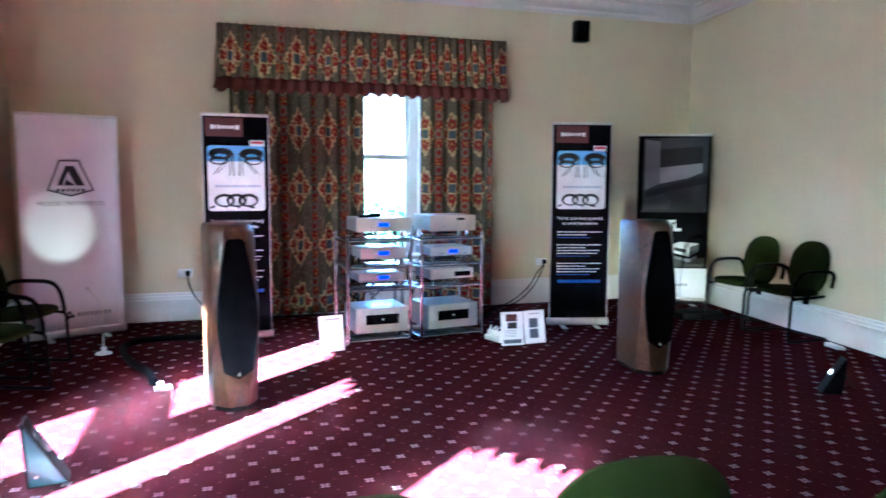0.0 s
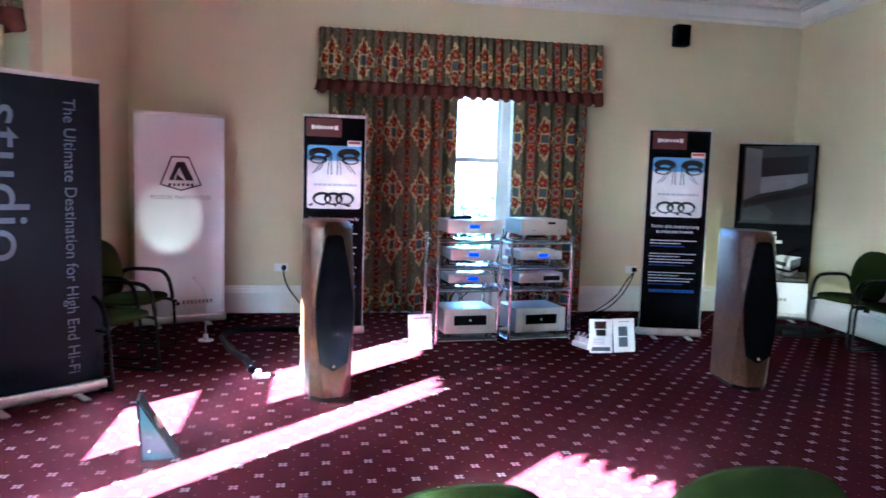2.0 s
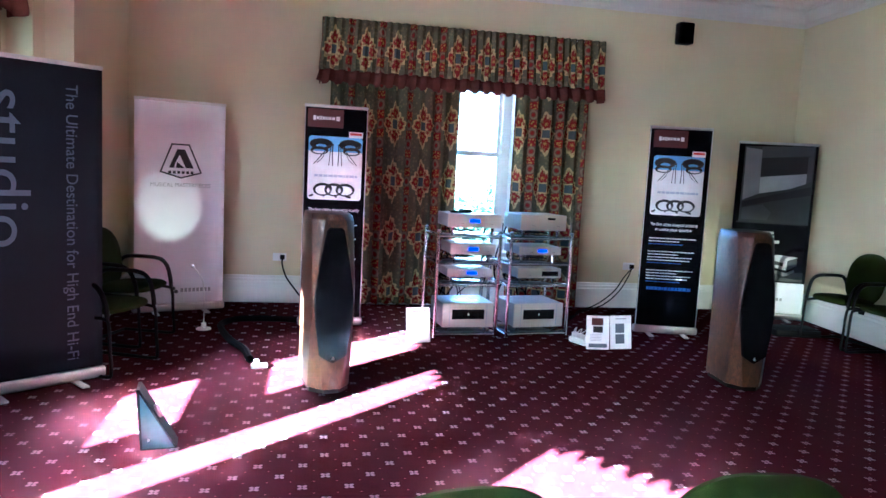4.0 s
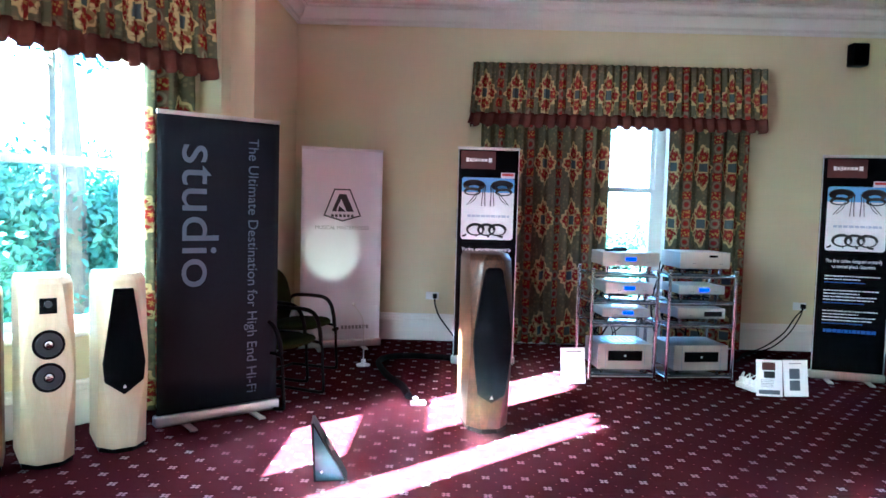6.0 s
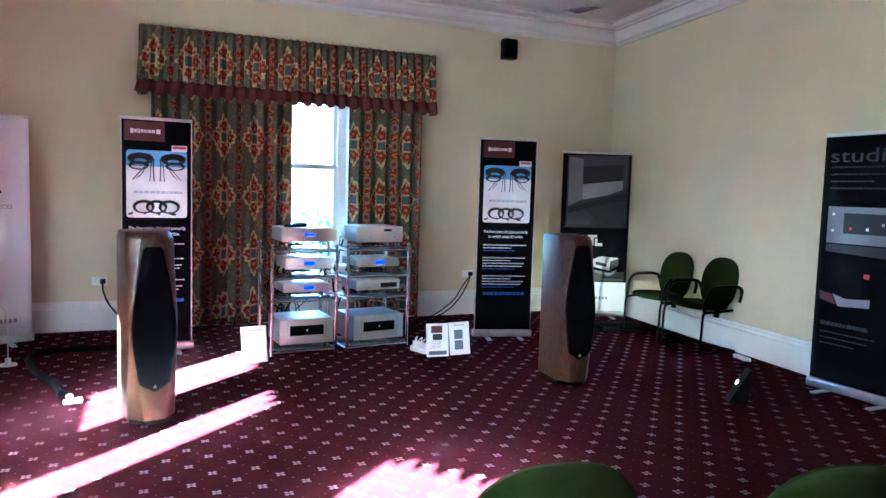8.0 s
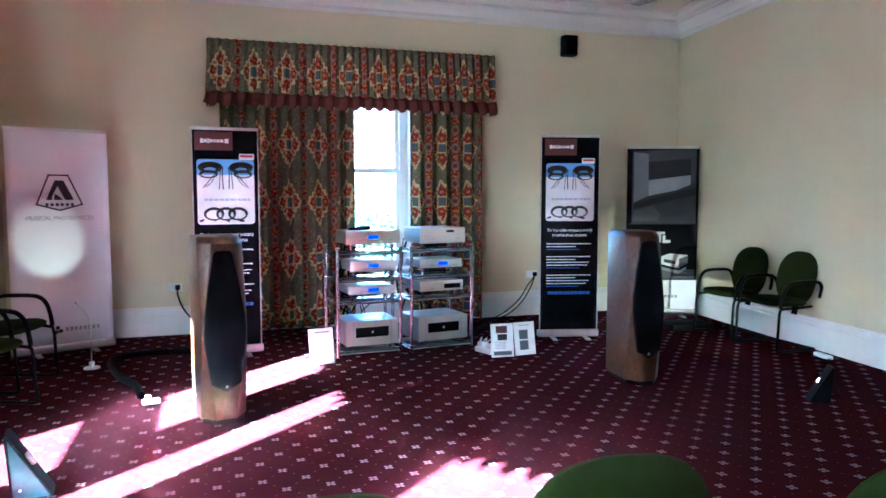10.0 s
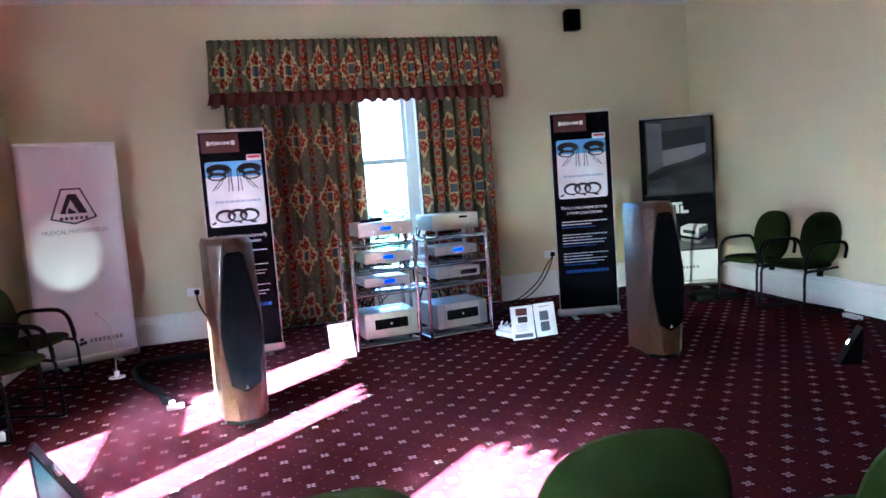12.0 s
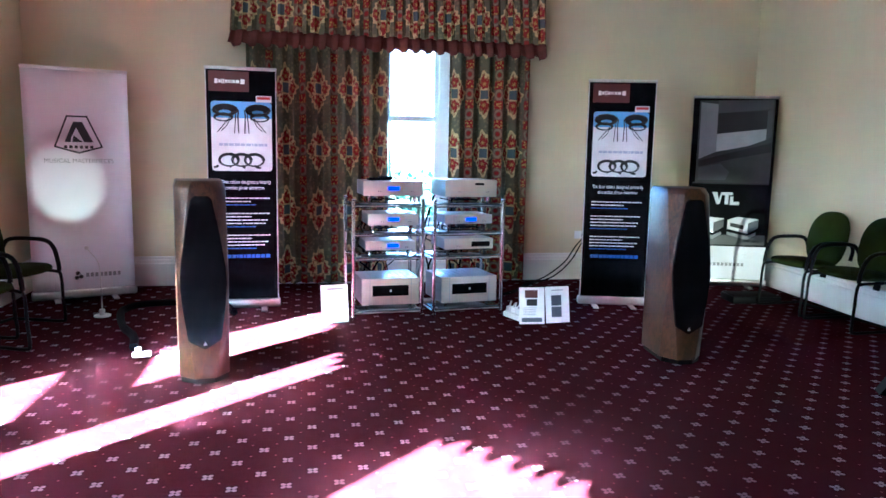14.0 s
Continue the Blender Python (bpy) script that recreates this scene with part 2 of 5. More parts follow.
WALNUT = wood_material("burr_walnut_veneer", (0.060, 0.023, 0.009), (0.012, 0.005, 0.003), 0.36, 5.0, 1.0, 0.10, 2.2)
MAPLE = wood_material("pale_maple_veneer", (0.64, 0.53, 0.35), (0.56, 0.44, 0.27), 0.3, 2.0, 1.0, 0.35)
CHERRY = wood_material("reddish_cherry_veneer", (0.38, 0.17, 0.07), (0.22, 0.08, 0.03), 0.3, 2.0, 1.5, 0.35)
CHROME = material("polished_steel", (0.70, 0.70, 0.70), 0.18, 1.0, vary=0.08)
ALU = material("satin_aluminium", (0.72, 0.71, 0.68), 0.38, 1.0, vary=0.06, fine=240)
SILVER = material("champagne_faceplate", (0.76, 0.70, 0.60), 0.35, 0.75, vary=0.05, fine=300)
CASE = material("dark_anodised_case", (0.52, 0.55, 0.58), 0.30, 1.0, vary=0.08, bump=0.03)
VINYL_W = material("white_banner_vinyl", (0.84, 0.83, 0.86), 0.55, vary=0.03, scale=3, fine=50, bump=0.04)
VINYL_K = material("black_banner_vinyl", (0.0022, 0.0022, 0.0034), 0.5, vary=0.3, scale=3, fine=50, bump=0.04, spec=0.04)
VINYL_N = material("charcoal_banner_vinyl", (0.0075, 0.0085, 0.0118), 0.5, vary=0.15, scale=3, fine=50, bump=0.04, spec=0.1)
INK_K = material("black_ink", (0.010, 0.010, 0.012), 0.5, bump=0)
INK_G = material("grey_ink", (0.30, 0.29, 0.30), 0.5, bump=0)
INK_S = material("slate_grey_ink", (0.085, 0.098, 0.125), 0.5, bump=0)
INK_P = material("pale_blue_ink", (0.42, 0.48, 0.60), 0.5, bump=0)
INK_W = material("white_ink", (0.78, 0.78, 0.80), 0.5, bump=0)
INK_B = material("blue_ink", (0.012, 0.075, 0.40), 0.5, bump=0)
INK_LB = material("sky_blue_ink", (0.16, 0.40, 0.72), 0.5, bump=0)
INK_R = material("red_ink", (0.55, 0.05, 0.04), 0.5, bump=0)
INK_M = material("maroon_ink", (0.075, 0.014, 0.012), 0.5, bump=0)
GREEN = material("green_wool_upholstery", (0.0138, 0.0195, 0.0036), 0.95, vary=0.2, scale=9, fine=380, bump=0.5, spec=0.05)
RUBBER = material("black_rubber", (0.0022, 0.0022, 0.003), 0.8, vary=0.2, spec=0.04)
PLASTIC_W = material("white_plastic", (0.78, 0.78, 0.76), 0.4, vary=0.04)
CONE = material("black_driver_cone", (0.012, 0.013, 0.016), 0.4, vary=0.2)
PAPER = material("printed_white_card", (0.78, 0.77, 0.76), 0.6, vary=0.03)
LEAF = material("sunlit_leaves", (0.040, 0.100, 0.060), 0.55, vary=0.5, scale=1.5, fine=12, bump=0)
BARK = material("tree_bark", (0.10, 0.075, 0.05), 0.9, vary=0.4, scale=8)
LAWN = material("lawn", (0.030, 0.050, 0.014), 0.9, vary=0.4, scale=0.6, fine=30)

# ---- building tools ----


def box(bm, c, size, turn=0.0):
    m = pose(*c, 0, 0, turn) @ Matrix.Diagonal((*size, 1))
    bmesh.ops.create_cube(bm, size=1.0, matrix=m)
    return bm


def rounded(size, r=0.006, c=(0, 0, 0), steps=2):
    bm = bmesh.new()
    box(bm, c, size)
    bmesh.ops.bevel(bm, geom=bm.edges[:], offset=r, segments=steps, affect="EDGES", profile=0.5)
    return bm


def rod(bm, a, b, r, sides=12):
    a, b = Vector(a), Vector(b)
    turn = (b - a).to_track_quat("Z", "Y").to_matrix().to_4x4()
    bmesh.ops.create_cone(bm, cap_ends=True, segments=sides, radius1=r, radius2=r, depth=(b - a).length,
                          matrix=Matrix.Translation((a + b) / 2) @ turn)
    return bm


def smooth_path(points, n=6):
    """Points along a rounded line through the given ones."""
    p = [Vector(q) for q in points]
    p = [p[0] * 2 - p[1]] + p + [p[-1] * 2 - p[-2]]
    out = []
    for i in range(1, len(p) - 2):
        for k in range(n):
            t = k / n
            a, b, c, d = p[i - 1 : i + 3]
            out.append(0.5 * (2 * b + (c - a) * t + (2 * a - 5 * b + 4 * c - d) * t * t + (3 * b - a - 3 * c + d) * t**3))
    return out + [p[-2]]


def tube(bm, points, r, sides=8, curved=True, flat=1.0):
    """A round bar along a line; flat squeezes it across."""
    line = smooth_path(points) if curved else [Vector(q) for q in points]
    rings = []
    side = None
    for i, q in enumerate(line):
        way = (line[min(i + 1, len(line) - 1)] - line[max(i - 1, 0)]).normalized()
        if side is None:
            side = way.orthogonal().normalized()
        side = (side - way * side.dot(way)).normalized()
        up = way.cross(side)
        rings.append([bm.verts.new(q + r * (math.cos(a) * side + flat * math.sin(a) * up))
                      for a in (2 * math.pi * k / sides for k in range(sides))])
    for a, b in zip(rings, rings[1:]):
        for k in range(sides):
            bm.faces.new((a[k], a[(k + 1) % sides], b[(k + 1) % sides], b[k]))
    bm.faces.new(rings[0][::-1])
    bm.faces.new(rings[-1])
    return bm


def plate(points, depth, plane="xz", at=0.0):
    """A flat outline given in two axes, with thickness depth along the third, from at towards minus."""
    bm = bmesh.new()

    def put(u, v, w):
        return {"xz": (u, w, v), "xy": (u, v, w), "yz": (w, u, v)}[plane]

    back = [bm.verts.new(put(u, v, at)) for u, v in points]
    front = [bm.verts.new(put(u, v, at - depth)) for u, v in points]
    bm.faces.new(back)
    bm.faces.new(front[::-1])
    for i in range(len(points)):
        j = (i + 1) % len(points)
        bm.faces.new((back[i], front[i], front[j], back[j]))
    bmesh.ops.recalc_face_normals(bm, faces=bm.faces[:])
    return bm


def mesh_of(name, bm, mat, smooth=True):
    bmesh.ops.recalc_face_normals(bm, faces=bm.faces[:])
    me = bpy.data.meshes.new(name)
    bm.to_mesh(me)
    bm.free()
    me.materials.append(mat)
    if smooth:
        for p in me.polygons:
            p.use_smooth = True
        me.set_sharp_from_angle(angle=radians(35))
    return me


def part(name, bm, mat, parent, label="", at=None):
    """One mesh under a thing or under a part, in its parent's own space."""
    ob = new(name, mesh_of(name, bm, mat))
    ob.parent = parent
    if at is not None:
        ob.matrix_basis = at
    if label:
        tagged(ob, label)
    return ob


def thing(name, m, label, category, group="", kind=""):
    ob = new(name)
    ob.empty_display_size = 0.1
    ob.matrix_basis = m
    return tagged(ob, label, category, group, kind)


def single(name, bm, mat, label, category, m=None, group="", kind=""):
    ob = new(name, mesh_of(name, bm, mat))
    if m is not None:
        ob.matrix_basis = m
    return tagged(ob, label, category, group, kind)


def lettering(name, text, size, mat, parent, x, z, y, label="", turn=0.0, wide=0.0, align="CENTER"):
    """Printed words as a thin mesh, upright in the parent's xz plane, read from minus y."""
    cu = bpy.data.curves.new(name, "FONT")
    cu.body, cu.size, cu.align_x, cu.align_y, cu.extrude = text, size, align, "CENTER", 0.0004
    tmp = bpy.data.objects.new(name, cu)
    scene.collection.objects.link(tmp)
    bpy.context.view_layer.update()
    me = bpy.data.meshes.new_from_object(tmp.evaluated_get(bpy.context.evaluated_depsgraph_get()))
    bpy.data.objects.remove(tmp)
    me.name = name
    me.materials.clear()
    me.materials.append(mat)
    ob = new(name, me)
    ob.parent = parent
    xs = [v.co.x for v in me.vertices]
    k = wide / (max(xs) - min(xs)) if wide else 1.0
    ob.matrix_basis = pose(x, y, z) @ pose(0, 0, 0, 90, 0, 0) @ pose(0, 0, 0, 0, 0, turn) @ Matrix.Diagonal((k, 1, 1, 1))
    if label:
        tagged(ob, label)
    return ob

# ---- structure ----
CEIL_Z, WALL_T = 3.75, 0.32


def wall(name, a, b, holes, label):
    """A wall from a to b with the room on its left-hand side; holes are (u0, u1, z0, z1) along it."""
    a, b = Vector((*a, 0)), Vector((*b, 0))
    length = (b - a).length
    bm = bmesh.new()
    us = sorted({-0.0, length, *(h[0] for h in holes), *(h[1] for h in holes)})
    for u0, u1 in zip(us, us[1:]):
        zs = [(0.0, CEIL_Z)]
        for h in holes:
            if h[0] <= u0 + 1e-6 and u1 <= h[1] + 1e-6:
                zs = [(0.0, h[2]), (h[3], CEIL_Z)]
        e0, e1 = (WALL_T * 0.7 if u0 < 1e-6 else 0), (WALL_T * 0.7 if u1 > length - 1e-6 else 0)
        for z0, z1 in zs:
            box(bm, ((u0 - e0 + u1 + e1) / 2, -WALL_T / 2, (z0 + z1) / 2), (u1 - u0 + e0 + e1, WALL_T, z1 - z0))
    # the unseen wall behind is darkened to bounce less light back
    ob = single(name, bm, BOUNCE_DARK if name == "wall_behind" else PLASTER, label, "wall", along(a, b), kind="structure")
    return ob


def along(a, b):
    """The pose whose x runs from a to b and whose y points into the room (to the left)."""
    a, b = Vector((a[0], a[1], 0)), Vector((b[0], b[1], 0))
    d = (b - a).normalized()
    return Matrix.Translation(a) @ Matrix(((d.x, -d.y, 0, 0), (d.y, d.x, 0, 0), (0, 0, 1, 0), (0, 0, 0, 1)))


names = ["wall_left", "wall_bay_far", "wall_bay_front", "wall_bay_near", "wall_left_near", "wall_behind", "wall_right", "wall_back"]
holes = [[], [SIDE_HOLE], FRONT_HOLES, [NEAR_HOLE], [], [], [], [BACK_HOLE]]
WALLS = []
for i, (name, hs) in enumerate(zip(names, holes)):
    a, b = RING[i], RING[(i + 1) % len(RING)]
    WALLS.append(wall(name, a, b, hs, ("unseen wall behind, darkened to cut bounce light" if name == "wall_behind" else "cream painted plaster wall") + (" with a sash window" if hs else "")))



def slab(ring, z_top, depth, grow=0.0):
    """The room's outline as a slab."""
    c = Vector((1.2, -5.2))
    pts = [c + (Vector(p) - c) * (1 + grow / (Vector(p) - c).length) for p in ring]
    bm = bmesh.new()
    top = [bm.verts.new((p.x, p.y, z_top)) for p in pts]
    low = [bm.verts.new((p.x, p.y, z_top - depth)) for p in pts]
    bm.faces.new(top)
    bm.faces.new(low[::-1])
    for i in range(len(pts)):
        j = (i + 1) % len(pts)
        bm.faces.new((top[i], low[i], low[j], top[j]))
    return bm


single("floor", slab(RING, 0.0, 0.12, 0.2), CARPET, "wine-red carpet with pale flower motifs in rows", "floor", kind="structure")
single("ceiling", slab(RING, CEIL_Z + 0.15, 0.15, 0.38), CEIL, "white painted plaster ceiling", "ceiling", kind="structure")


def swept(profile, ring, closed=True):
    """A moulding: the profile (out from the wall, z) carried round the room's outline."""
    bm = bmesh.new()
    n = len(ring)
    rows = []
    for i in range(n):
        p, q, r = (Vector(ring[k % n]) for k in (i - 1, i, i + 1))
        d0, d1 = (q - p).normalized(), (r - q).normalized()
        n0, n1 = Vector((-d0.y, d0.x)), Vector((-d1.y, d1.x))
        mid = (n0 + n1).normalized()
        k = 1.0 / max(0.3, mid.dot(n0))
        rows.append([bm.verts.new((q.x + mid.x * o * k, q.y + mid.y * o * k, z)) for o, z in profile])
    for i in range(n):
        a, b = rows[i], rows[(i + 1) % n]
        for k in range(len(profile) - 1):
            bm.faces.new((a[k], b[k], b[k + 1], a[k + 1]))
    return bm


cornice = [(-0.01, 3.48), (0.018, 3.48), (0.022, 3.50), (0.030, 3.505), (0.034, 3.54), (0.060, 3.56), (0.085, 3.60), (0.100, 3.645), (0.125, 3.65),
           (0.130, 3.675), (0.165, 3.685), (0.195, 3.715), (0.200, 3.735), (0.24, 3.742), (0.24, 3.76)]
single("cornice", swept(cornice, RING), CEIL, "white moulded plaster cornice round the ceiling", "cornice", kind="structure")
base = [(-0.01, 0.30), (0.010, 0.30), (0.016, 0.292), (0.016, 0.270), (0.022, 0.262), (0.022, 0.235), (0.030, 0.225), (0.030, 0.0), (-0.01, 0.0)]
single("baseboard", swept(base, RING), GLOSS, "tall white moulded skirting board", "skirting", kind="structure")


def sash_window(name, a, b, hole, label, barred=True, trim=None, rail=RAIL_Z):
    """A white box sash in a deep reveal: lining, sill, two sashes with glazing bars."""
    u0, u1, z0, z1 = hole
    trim = trim or GLOSS
    w = thing(name, along(a, b), label, "window", kind="structure")
    bm = bmesh.new()
    for u in (u0 + 0.012, u1 - 0.012):
        box(bm, (u, -0.10, (z0 + z1) / 2), (0.024, 0.20, z1 - z0))
    box(bm, ((u0 + u1) / 2, -0.10, z1 - 0.012), (u1 - u0 - 0.048, 0.20, 0.024))
    for u, s in ((u0 - 0.045, 1), (u1 + 0.045, -1)):
        box(bm, (u, 0.012, (z0 + z1) / 2), (0.09, 0.024, z1 - z0))
    box(bm, ((u0 + u1) / 2, 0.012, z1 + 0.045), (u1 - u0 + 0.18, 0.024, 0.09))
    part("lining", bm, trim, w)
    bm = rounded((u1 - u0 + 0.22, 0.30, 0.035), 0.01, ((u0 + u1) / 2, -0.09, z0 - 0.004))
    part("window_sill", bm, trim, w)
    # box frame
    bm = bmesh.new()
    f0, f1 = u0 + 0.024, u1 - 0.024
    for u in (f0 + 0.05, f1 - 0.05):
        box(bm, (u, -0.25, (z0 + z1) / 2), (0.10, 0.10, z1 - z0))
    box(bm, ((u0 + u1) / 2, -0.25, z1 - 0.03), (f1 - f0 - 0.2, 0.10, 0.06))
    part("window_frame", bm, trim, w)
    for lo, hi, y, nm in ((z0 + 0.012, rail + 0.02, -0.225, "lower_sash"), (rail - 0.02, z1 - 0.06, -0.275, "upper_sash")):
        s0, s1 = f0 + 0.10, f1 - 0.10
        bm = bmesh.new()
        t = 0.045
        for u in (s0 + t / 2, s1 - t / 2):
            box(bm, (u, y, (lo + hi) / 2), (t, 0.04, hi - lo))
        box(bm, ((s0 + s1) / 2, y, lo + 0.03), (s1 - s0 - 2 * t, 0.04, 0.06))
        box(bm, ((s0 + s1) / 2, y, hi - 0.02), (s1 - s0 - 2 * t, 0.04, 0.04))
        if barred:
            box(bm, ((s0 + s1) / 2, y, (lo + hi) / 2 + 0.01), (0.022, 0.03, hi - lo - 0.1))
        sash = part(nm, bm, trim, w)
        for p0, p1 in ((s0 + t, (s0 + s1) / 2 - 0.011), ((s0 + s1) / 2 + 0.011, s1 - t)) if barred else ((s0 + t, s1 - t),):
            bm = bmesh.new()
            box(bm, ((p0 + p1) / 2, y, (lo + hi) / 2 + 0.01), (p1 - p0, 0.004, hi - lo - 0.1))
            pane = part("pane", bm, GLASS, sash, "clear window pane")
            pane.visible_shadow = False
    bm = rounded((0.05, 0.03, 0.02), 0.005, ((u0 + u1) / 2 - 0.2, -0.19, rail + 0.035))
    part("sash_catch", bm, ALU, w)
    return w


sash_window("window_back", RING[7], RING[0], BACK_HOLE, "white sash window in a deep reveal")
sash_window("window_bay_far", RING[1], RING[2], SIDE_HOLE, "tall white sash window looking onto trees")
# unseen bay windows: trim darkened against sun bounce, transom added to split the sunbeam
for h in FRONT_HOLES:
    bay = sash_window("window_bay_front", RING[2], RING[3], h, "tall unseen sash window in the bay, darkened to cut bounce light", False, BOUNCE_DARK, RAIL_Z if h[0] < 2 else 1.30)
    if h[0] < 2:
        bm = bmesh.new()
        box(bm, ((h[0] + h[1]) / 2, -0.15, 1.7375), (h[1] - h[0] - 0.052, 0.06, 0.275))
        part("transom", bm, BOUNCE_DARK, bay)
sash_window("window_bay_near", RING[3], RING[4], holes[3][0], "tall unseen sash window in the bay, darkened to cut bounce light", False, BOUNCE_DARK)

# ---- curtains ----


def folded(width, z0, z1, fold, depth, fullness, seed, rows=10, flare=0.0, hem_wave=0.0, lift=0.0):
    """Hanging cloth in folds, x along the wall and y into the room; the UV map is in metres of cloth."""
    rng = random.Random(seed)
    bm = bmesh.new()
    layer = bm.loops.layers.uv.new("UVMap")
    n = max(8, int(width / fold * 10))
    phase, knots = 0.0, []
    for i in range(n + 1):
        knots.append(phase)
        phase += 2 * math.pi / 10 * (0.75 + 0.5 * noise.noise((i * 0.07, seed * 3.1, 0.0)) + rng.uniform(0, 0.3))
    grid = []
    for r in range(rows + 1):
        f = r / rows
        z = z1 + (z0 - z1) * f
        line = []
        for i in range(n + 1):
            u = i / n
            swell = 0.75 + 0.5 * noise.noise((u * 5, seed, f * 1.2))
            x = (u - 0.5) * (width + flare * f) + 0.012 * math.sin(knots[i] * 2 + 1) * f
            y = depth * swell * math.sin(knots[i] + 0.35 * noise.noise((u * 3, f * 2, seed)))
            zz = z + (hem_wave * math.cos(knots[i]) if r == rows else 0.0)
            line.append((bm.verts.new((x, y, zz)), u * width * fullness, zz))
        grid.append(line)
    for a, b in zip(grid, grid[1:]):
        for i in range(n):
            quad = (a[i], a[i + 1], b[i + 1], b[i])
            face = bm.faces.new([q[0] for q in quad])
            for loop, q in zip(face.loops, quad):
                loop[layer].uv = (q[1] + seed * 0.17, q[2] + lift)
    return bm


def cloth(name, bm, mat, parent, m, label="", thick=0.004):
    me = bpy.data.meshes.new(name)
    bm.to_mesh(me)
    bm.free()
    me.materials.append(mat)
    for p in me.polygons:
        p.use_smooth = True
    ob = new(name, me)
    mod = ob.modifiers.new("thickness", "SOLIDIFY")
    mod.thickness = thick
    ob.parent = parent
    ob.matrix_basis = m
    if label:
        tagged(ob, label)
    return ob


def dressing(a, b, u0, u1, gap0, gap1, label, seed, wave=0.018):
    """A pelmet from u0 to u1 along the wall with a red hem, and two curtains that leave gap0 to gap1 open."""
    m = along(a, b)
    p = thing("pelmet", m, "gathered floral pelmet with a brick-red hem", "pelmet")
    w, mid = u1 - u0, (u0 + u1) / 2
    front = 0.235
    bm = bmesh.new()
    box(bm, (mid, 0.11, 3.05), (w - 0.02, 0.20, 0.02))
    part("pelmet_board", bm, GLOSS, p)
    cloth("valance", folded(w, 2.53, 3.07, 0.075, 0.026, 1.65, seed, 8, 0.06, 0.0, -0.12), CLOTH, p, pose(mid, front, 0))
    cloth("hem", folded(w + 0.05, 2.40, 2.54, 0.12, 0.030, 1.55, seed, 3, 0.05, wave), HEM, p, pose(mid, front + 0.006, 0), "brick-red pleated hem band")
    for u, s in ((u0, -1), (u1, 1)):
        cloth("return", folded(0.20, 2.53, 3.07, 0.085, 0.008, 1.55, seed + 1, 8), CLOTH, p, pose(u + s * 0.005, 0.125, 0, 0, 0, 90))
        cloth("hem_return", folded(0.20, 2.40, 2.53, 0.085, 0.008, 1.55, seed + 1, 3), HEM, p, pose(u + s * 0.02, 0.125, 0, 0, 0, 90))
    for c0, c1, k in ((u0 + 0.10, gap0, 5), (gap1, u1 - 0.10, 6)):
        if c1 - c0 < 0.1:
            continue
        c = thing("curtain", m @ pose((c0 + c1) / 2, 0.12, 0), label, "curtain", "floral curtains")
        cloth("drape", folded(c1 - c0, 0.025, 2.98, 0.115, 0.075, 1.7, seed + k, 18), CLOTH, c, pose(0, 0, 0))
    return p


L = "full-length floral curtain in red, green and cream"
dressing(RING[7], RING[0], 5.60 - 2.94, 5.60 + 0.19, 5.60 - 1.97, 5.60 - 1.33, L, 1)
dressing(RING[1], RING[2], 0.31, 1.86, 0.77, 1.74, L, 2)
dressing(RING[2], RING[3], 0.30, 3.08, 0.80, 2.80, L, 3, 0.034)
dressing(RING[3], RING[4], 0.36, 2.04, 0.80, 1.74, L, 4, 0.034)

# ---- roll-up banners ----


def banner(left, right, height, mat, label, group="roll-up banners"):
    """A roll-up stand: sheet, top rail, floor cassette and two swing-out feet. Local x runs along it, minus y is its face."""
    a, b = Vector((*left, 0)), Vector((*right, 0))
    w = (b - a).length
    d = (b - a) / w
    m = Matrix.Translation((a + b) / 2) @ Matrix(((d.x, -d.y, 0, 0), (d.y, d.x, 0, 0), (0, 0, 1, 0), (0, 0, 0, 1)))
    t = thing("roll_up_banner", m, label, "banner", group)
    bm = bmesh.new()
    n = 14
    cols = []
    for i in range(n + 1):
        u = -w / 2 + w * i / n
        cols.append([bm.verts.new((u, 0.004 * math.sin(i * 0.9) * math.sin(k / 8 * math.pi) - y0, 0.075 + (height - 0.09) * k / 8))
                     for y0 in (0.0,) for k in range(9)])
    for p, q in zip(cols, cols[1:]):
        for k in range(8):
            bm.faces.new((p[k], q[k], q[k + 1], p[k + 1]))
    sheet = part("sheet", bm, mat, t)
    mod = sheet.modifiers.new("thickness", "SOLIDIFY")
    mod.thickness, mod.offset = 0.0015, 1.0
    part("top_rail", rounded((w + 0.008, 0.022, 0.028), 0.006, (0, 0, height - 0.014)), ALU, t, "aluminium top rail")
    part("cassette", rounded((w + 0.03, 0.085, 0.075), 0.018, (0, 0.012, 0.045), 3), ALU, t, "aluminium floor cassette")
    bm = bmesh.new()
    rod(bm, (0, 0.045, 0.04), (0, 0.03, height - 0.02), 0.007, 10)
    part("support_pole", bm, ALU, t)
    for u in (-w * 0.28, w * 0.28):
        part("foot", rounded((0.05, 0.34, 0.012), 0.004, (u, -0.02, 0.007)), ALU, t)
    return t, w


def bar(name, parent, x, z, w, h, mat, y=-0.009, label=""):
    """A printed patch on a banner's face."""
    bm = bmesh.new()
    box(bm, (x, y, z), (w, 0.0016, h))
    return part(name, bm, mat, parent, label)


def text_lines(parent, rng, x0, z, lines, h, mat, step, widths, y=-0.009):
    """Writing too small to read, as short bars in rows."""
    for i in range(lines):
        x, end = x0, x0 + widths[i % len(widths)]
        bm = bmesh.new()
        while x < end - 0.004:
            w = min(rng.uniform(0.012, 0.045), end - x)
            box(bm, (x + w / 2, y, z - i * step), (w, 0.0014, h))
            x += w + 0.007
        part("text_line", bm, mat, parent)


